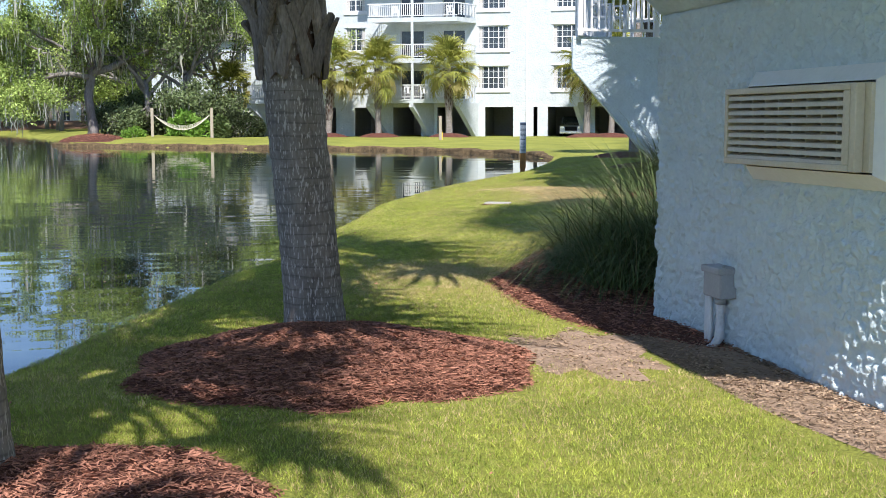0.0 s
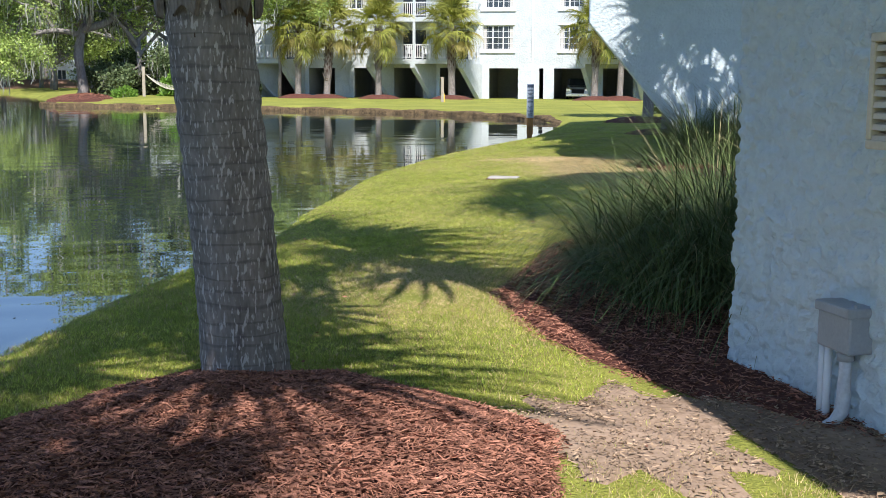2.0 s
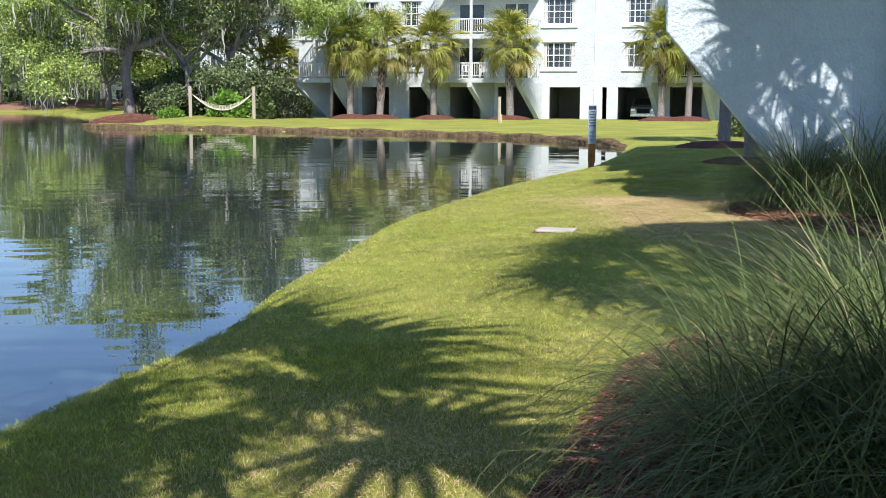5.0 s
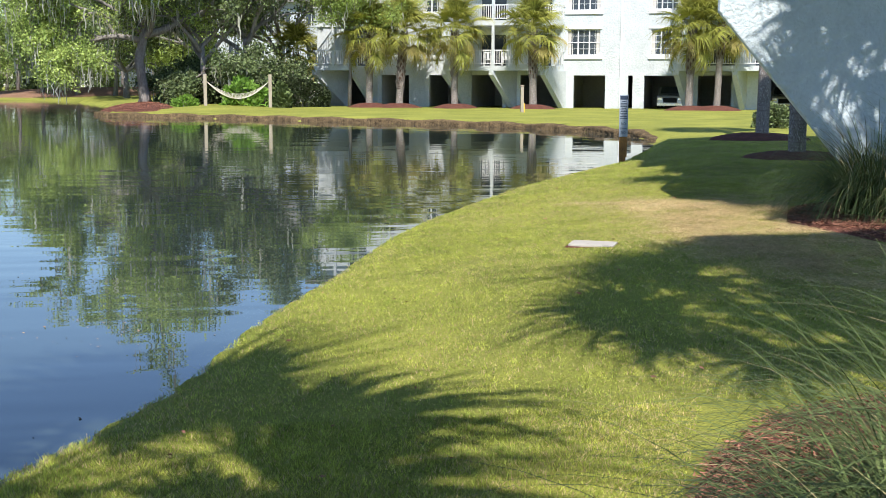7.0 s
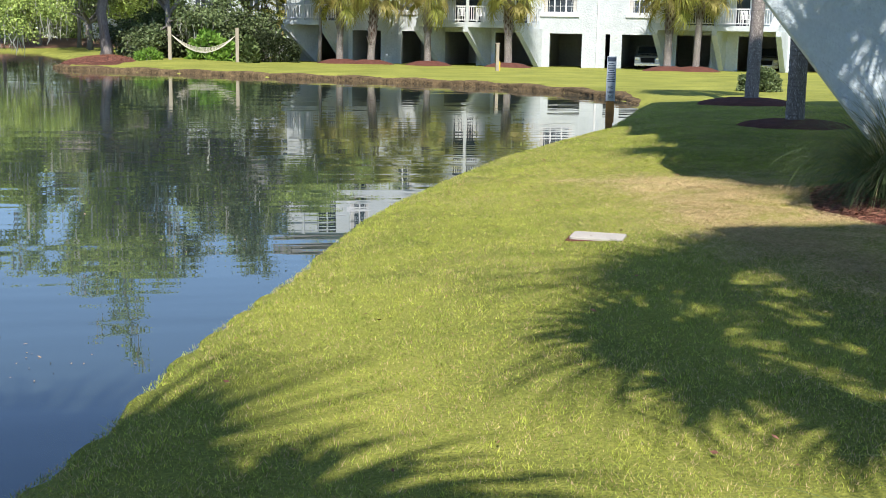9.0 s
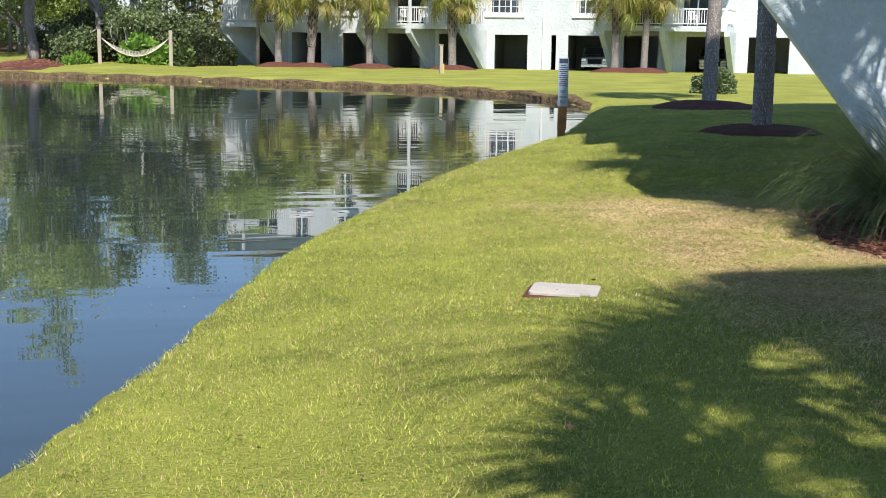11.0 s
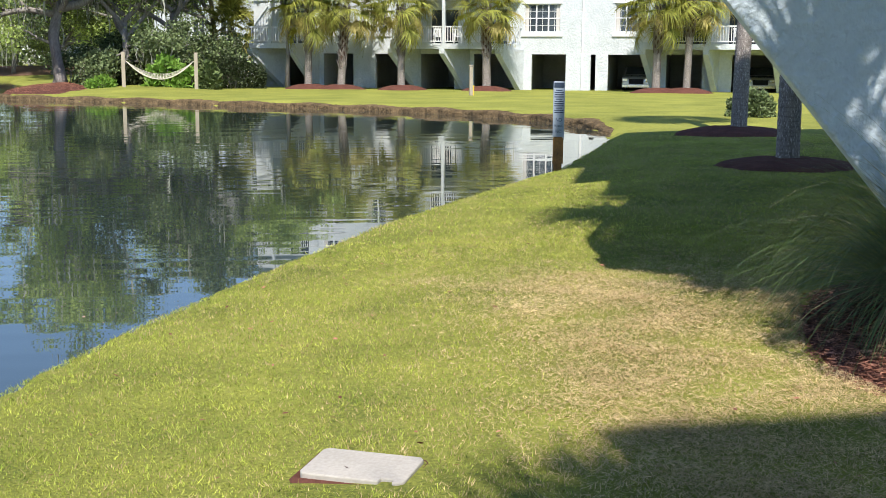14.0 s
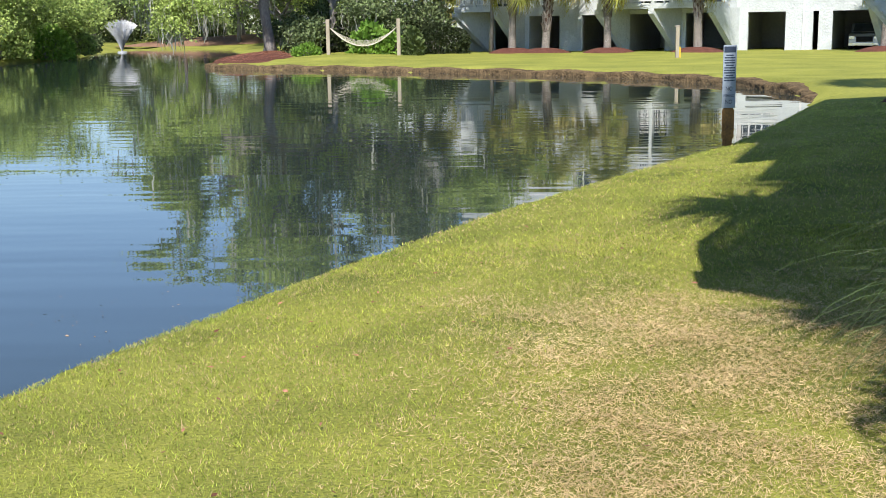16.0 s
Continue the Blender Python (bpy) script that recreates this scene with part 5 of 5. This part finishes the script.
# ---- pond bank ----
def far_bank():
    """The ragged earth face along the far shore."""
    pts = [Vector((x, y, 0)) for x, y in POND[19:29]]
    line = []
    for a, b in zip(pts, pts[1:]):
        n = max(2, int((b - a).length / 0.11))
        line += [a.lerp(b, i / n) for i in range(n)]
    rnd = random.Random(4)
    v, f = [], []
    for i, p in enumerate(line):
        q = line[min(i + 1, len(line) - 1)] - line[max(i - 1, 0)]
        n = Vector((q.y, -q.x, 0)).normalized()          # towards the land
        k = min(1, i / 25)
        for o, z in ((-0.10, -0.12), (-0.06, 0.0), (-0.02, 0.08), (-0.03, 0.15), (0.08, 0.205), (0.4, 0.20)):
            w = 0.06 * math.sin(i * 0.31 + 2 * math.sin(i * 0.05)) + 0.05 * math.sin(i * 0.113)
            e = p + n * (o + w + rnd.uniform(-0.03, 0.03))
            v.append((e.x, e.y, WATER_Z + (z + rnd.uniform(-0.012, 0.012) + 0.03 * math.sin(i * 0.21)) * (k if z > 0 else 1) + (0.015 if o > 0.2 else 0)))
    for i in range(len(line) - 1):
        for j in range(5):
            f.append((i * 6 + j, i * 6 + j + 1, (i + 1) * 6 + j + 1, (i + 1) * 6 + j))
    tagged(new("bank", mesh_of("bank", v, f, BANK, True)), "eroded dark earth bank along the far shore", "bank", kind="structure")


far_bank()


# ---- ornamental grass clumps ----
def grass_clump(x, y, count, high, seed, label, spread=0.35, dry=0.07, lean=(0, 0), wide=0.0040):
    rng = np.random.default_rng(seed)
    g = thing("ornamental_grass", label, "ornamental grass", "clumps of ornamental grass", pose(x, y, zg(x, y)))
    for part_name, n, mat in (("blades", int(count * (1 - dry)), CLUMP), ("dry_stems", int(count * dry), CLUMP_DRY)):
        k = 10
        a = rng.random(n) * 6.283
        L = high * rng.uniform(0.65, 1.5, n)
        rise = np.radians(rng.uniform(42, 88, n))
        bend = np.radians(rng.uniform(60, 185, n))
        swing = a + rng.normal(0, 0.5, n)
        base = np.stack([np.cos(a), np.sin(a), 0 * a], -1) * (spread * np.sqrt(rng.random(n)))[:, None]
        out = np.stack([np.cos(swing) + lean[0], np.sin(swing) + lean[1], 0 * a], -1)
        side = np.stack([-np.sin(swing), np.cos(swing), 0 * a], -1)
        w = wide * rng.uniform(0.6, 1.3, n)
        s, c = np.zeros((n, k, 2, 3)), base
        for i in range(k):
            t = i / (k - 1)
            o = side * (w * (1 - 0.85 * t ** 2))[:, None]
            s[:, i, 0], s[:, i, 1] = c - o, c + o
            e = rise - bend * t ** 1.25
            c = c + (out * np.cos(e)[:, None] + np.stack([0 * e, 0 * e, np.sin(e)], -1)) * (L / (k - 1))[:, None]
            c[:, 2] = np.maximum(c[:, 2], 0.03)
        part(part_name, quad_strips(part_name, s, mat), g)
    return g


CL = "shaggy dark green ornamental grass clump with arching blades"
for i, (x, y, n, h, sp) in enumerate(((1.95, 10.5, 1500, 1.4, 0.35), (2.4, 11.4, 1500, 1.5, 0.4), (2.1, 11.9, 800, 1.05, 0.3), (2.7, 10.2, 1100, 1.6, 0.35), (3.1, 11.0, 1000, 1.6, 0.4), (2.0, 9.6, 900, 1.3, 0.3), (1.55, 11.1, 800, 1.1, 0.3), (1.5, 10.2, 700, 1.0, 0.3),
                                      (6.7, 20.65, 2300, 1.32, 0.32), (7.3, 20.3, 1500, 1.45, 0.35), (7.8, 20.2, 1300, 1.4, 0.4), (7.0, 19.4, 1000, 1.1, 0.35), (8.8, 20.2, 900, 1.3, 0.4))):
    grass_clump(x, y, int(n * 0.9), h * (0.86 if y < 15 else 0.92), 70 + i, CL, sp)
grass_clump(1.7, 12.2, 200, 0.5, 90, "small sparse tuft of arching ornamental grass at the bed edge", 0.14)


# ---- lawn blades ----
def lawn_blades():
    rng = np.random.default_rng(12)

    def strew(n, x0, x1, y0, y1, high, wide, mask):
        x, y = rng.uniform(x0, x1, n), rng.uniform(y0, y1, n)
        d = shore_distance(x, y)
        keep = (d > 0.02) & mask(x, y)
        x, y = x[keep], y[keep]
        n = len(x)
        z = ground_z(x, y)
        a = rng.random(n) * 6.283
        h = high * rng.uniform(0.5, 1.3, n) * (0.85 + 0.4 * np.sin(x * 31 + 2 * np.sin(y * 17)) * np.sin(y * 27 + 2 * np.sin(x * 19)))
        lx, ly = rng.normal(0, 0.6, n) * h, rng.normal(0, 0.6, n) * h
        w = wide * rng.uniform(0.6, 1.3, n)
        p = np.stack([x, y, z - 0.004], -1)
        o = np.stack([np.cos(a) * w, np.sin(a) * w, 0 * w], -1)
        return np.stack([p - o, p + o, p + np.stack([lx, ly, h], -1)], 1)

    def bare(x, y):
        in_bed = within(PALM_BED, x + 0.05 * np.sin(y * 41), y + 0.04 * np.sin(x * 37)) | within(POND_BED, x, y)
        in_bed |= (x > 0.45 + np.maximum(0, y - 10.6) * 0.46) & (y > 7.2) & (y < 14)
        in_bed |= (x > 5.45 + np.maximum(0, y - 20.2) * 0.5) & (y > 17.5) & (y < 22.3)
        worn = np.exp(-(((x - 0.2) / 0.42) ** 2 + ((y - 7.8) / 0.78) ** 2)) + 1.3 * step(0.45, 0.85, x) * step(8.8, 8.4, y) + 0.6 * np.exp(-(((x + 0.2) / 0.45) ** 2 + ((y - 10.95) / 0.45) ** 2))
        worn += 0.35 * np.sin(x * 9 + 2 * np.sin(y * 5)) * np.sin(y * 8 + x * 3) * (worn > 0.15)
        in_bed |= rng.random(len(x)) < worn * 1.15
        u, q = (x - 2.95) * 0.891 - (y - 18.92) * 0.454, (x - 2.95) * 0.454 + (y - 18.92) * 0.891
        in_bed |= (np.abs(u) < 0.255) & (np.abs(q) < 0.195)
        return in_bed | (x > WX - 0.02) & (y < 8.8)

    def thirst(x, y):
        s = 2.1 * np.exp(-(((x - 5.2) / 1.05) ** 2 + ((y - 19.8) / 2.3) ** 2)) + 0.7 * np.exp(-(((x - 0.3) / 0.7) ** 2 + ((y - 11.6) / 1.0) ** 2)) + 0.9 * np.exp(-(((x - 4.9) / 1.1) ** 2 + ((y - 17.8) / 1.5) ** 2)) + 0.8 * np.exp(-(((x + 0.2) / 0.6) ** 2 + ((y - 10.95) / 0.6) ** 2)) + 0.5 * np.exp(-(((x - 0.4) / 0.9) ** 2 + ((y - 7.2) / 0.8) ** 2))
        patch = 0.5 + 0.25 * np.sin(x * 6.3 + 2 * np.sin(y * 4.1)) * np.sin(y * 5.7 + np.sin(x * 3.9)) + 0.4 * np.sin(x * 2.1 + 1.3 * np.sin(y * 1.1)) * np.sin(y * 1.7 + np.sin(x * 1.9))
        return np.clip(0.06 + 0.3 * patch + 0.85 * s, 0, 0.93)

    tris = [strew(900000, -5, 2.4, 4.6, 14, 0.027, 0.0019, lambda x, y: ~bare(x, y)), strew(1000000, -2, 8.5, 13, 25, 0.021, 0.0022, lambda x, y: ~bare(x, y)),
            strew(420000, 1, 16, 24, 40, 0.024, 0.0042, lambda x, y: ~bare(x, y))]
    def mat_of_straw(n, x0, x1, y0, y1):
        x, y = rng.uniform(x0, x1, n), rng.uniform(y0, y1, n)
        keep = (rng.random(n) < np.clip(thirst(x, y) - 0.27, 0, 1) * (0.55 + 0.45 * np.sin(x * 5.1 + 2 * np.sin(y * 3.7)) * np.sin(y * 4.3 + x))) & ~bare(x, y) & (shore_distance(x, y) > 0.1)
        x, y = x[keep], y[keep]
        n = len(x)
        a, ln, w = rng.random(n) * 6.283, rng.uniform(0.007, 0.019, n), rng.uniform(0.0011, 0.0022, n)
        p = np.stack([x, y, ground_z(x, y) + rng.uniform(0.012, 0.026, n)], -1)
        d = np.stack([np.cos(a) * ln, np.sin(a) * ln, rng.normal(0.2, 0.3, n) * ln], -1)
        o = np.stack([-np.sin(a) * w, np.cos(a) * w, rng.normal(0, 0.5, n) * w], -1)
        return np.stack([p - d - o, p - d + o, p + d], 1)

    straw = np.concatenate([mat_of_straw(620000, 3.5, 7.0, 16.0, 23.5), mat_of_straw(60000, -1.2, 1.6, 9.8, 13.5)])
    tagged(new("dry_grass", tri_soup("dry_grass", straw, [DRY], np.zeros(len(straw), np.int32))), "matted straw-coloured dry grass on the lawn", "dry grass", kind="stuff")
    for k, t in enumerate(tris):
        t = t[rng.random(len(t)) > 0.6 * np.clip(thirst(t[:, 0, 0], t[:, 0, 1]) - 0.4, 0, 0.5) / 0.5]
        dry = rng.random(len(t)) < thirst(t[:, 0, 0], t[:, 0, 1])
        tagged(new("grass", tri_soup("grass", t, [BLADES, DRY], dry.astype(np.int32))), "short mown green lawn grass with dry patches", "grass", kind="stuff")


lawn_blades()


# ---- litter ----
def litter():
    rng = np.random.default_rng(31)

    def flakes(n, x, y, z, size):
        a = rng.random(n) * 6.283
        ln = size * rng.uniform(0.5, 1.4, n)
        d = np.stack([np.cos(a) * ln, np.sin(a) * ln, rng.normal(0, 0.15, n) * ln], -1)
        w = np.stack([-np.sin(a) * ln * 0.4, np.cos(a) * ln * 0.4, rng.normal(0, 0.15, n) * ln], -1)
        p = np.stack([x, y, z], -1)
        return np.stack([np.stack([p - d - w * 0.2, p - d + w * 0.2], 1), np.stack([p - w, p + w], 1), np.stack([p + d - w * 0.15, p + d + w * 0.15], 1)], 1)

    x, y = rng.uniform(-4, 6, 900), rng.uniform(4, 26, 900)
    k = (shore_distance(x, y) > 0.2) & ~((x > 1.1) & (y < 8.9))
    x, y = x[k], y[k]
    tagged(new("fallen_leaves", quad_strips("fallen_leaves", flakes(len(x), x, y, ground_z(x, y) + 0.026, 0.014), CHIPS)), "small brown dead leaves scattered on the lawn", "fallen leaves", kind="stuff")
    x, y = rng.uniform(-7, 3, 5000), rng.uniform(8, 24, 5000)
    d = shore_distance(x, y)
    k = (d < -0.1) & (d > -3.2) & (np.sin(x * 1.7 + y) + np.sin(y * 2.3 - x) + rng.normal(0, 0.6, len(x)) > 1.0)
    x, y = x[k], y[k]
    tagged(new("pond_debris", quad_strips("pond_debris", flakes(len(x), x, y, np.full(len(x), WATER_Z + 0.004), 0.009), DIRT)), "pale bits of leaf floating on the pond", "pond debris", kind="stuff")


litter()
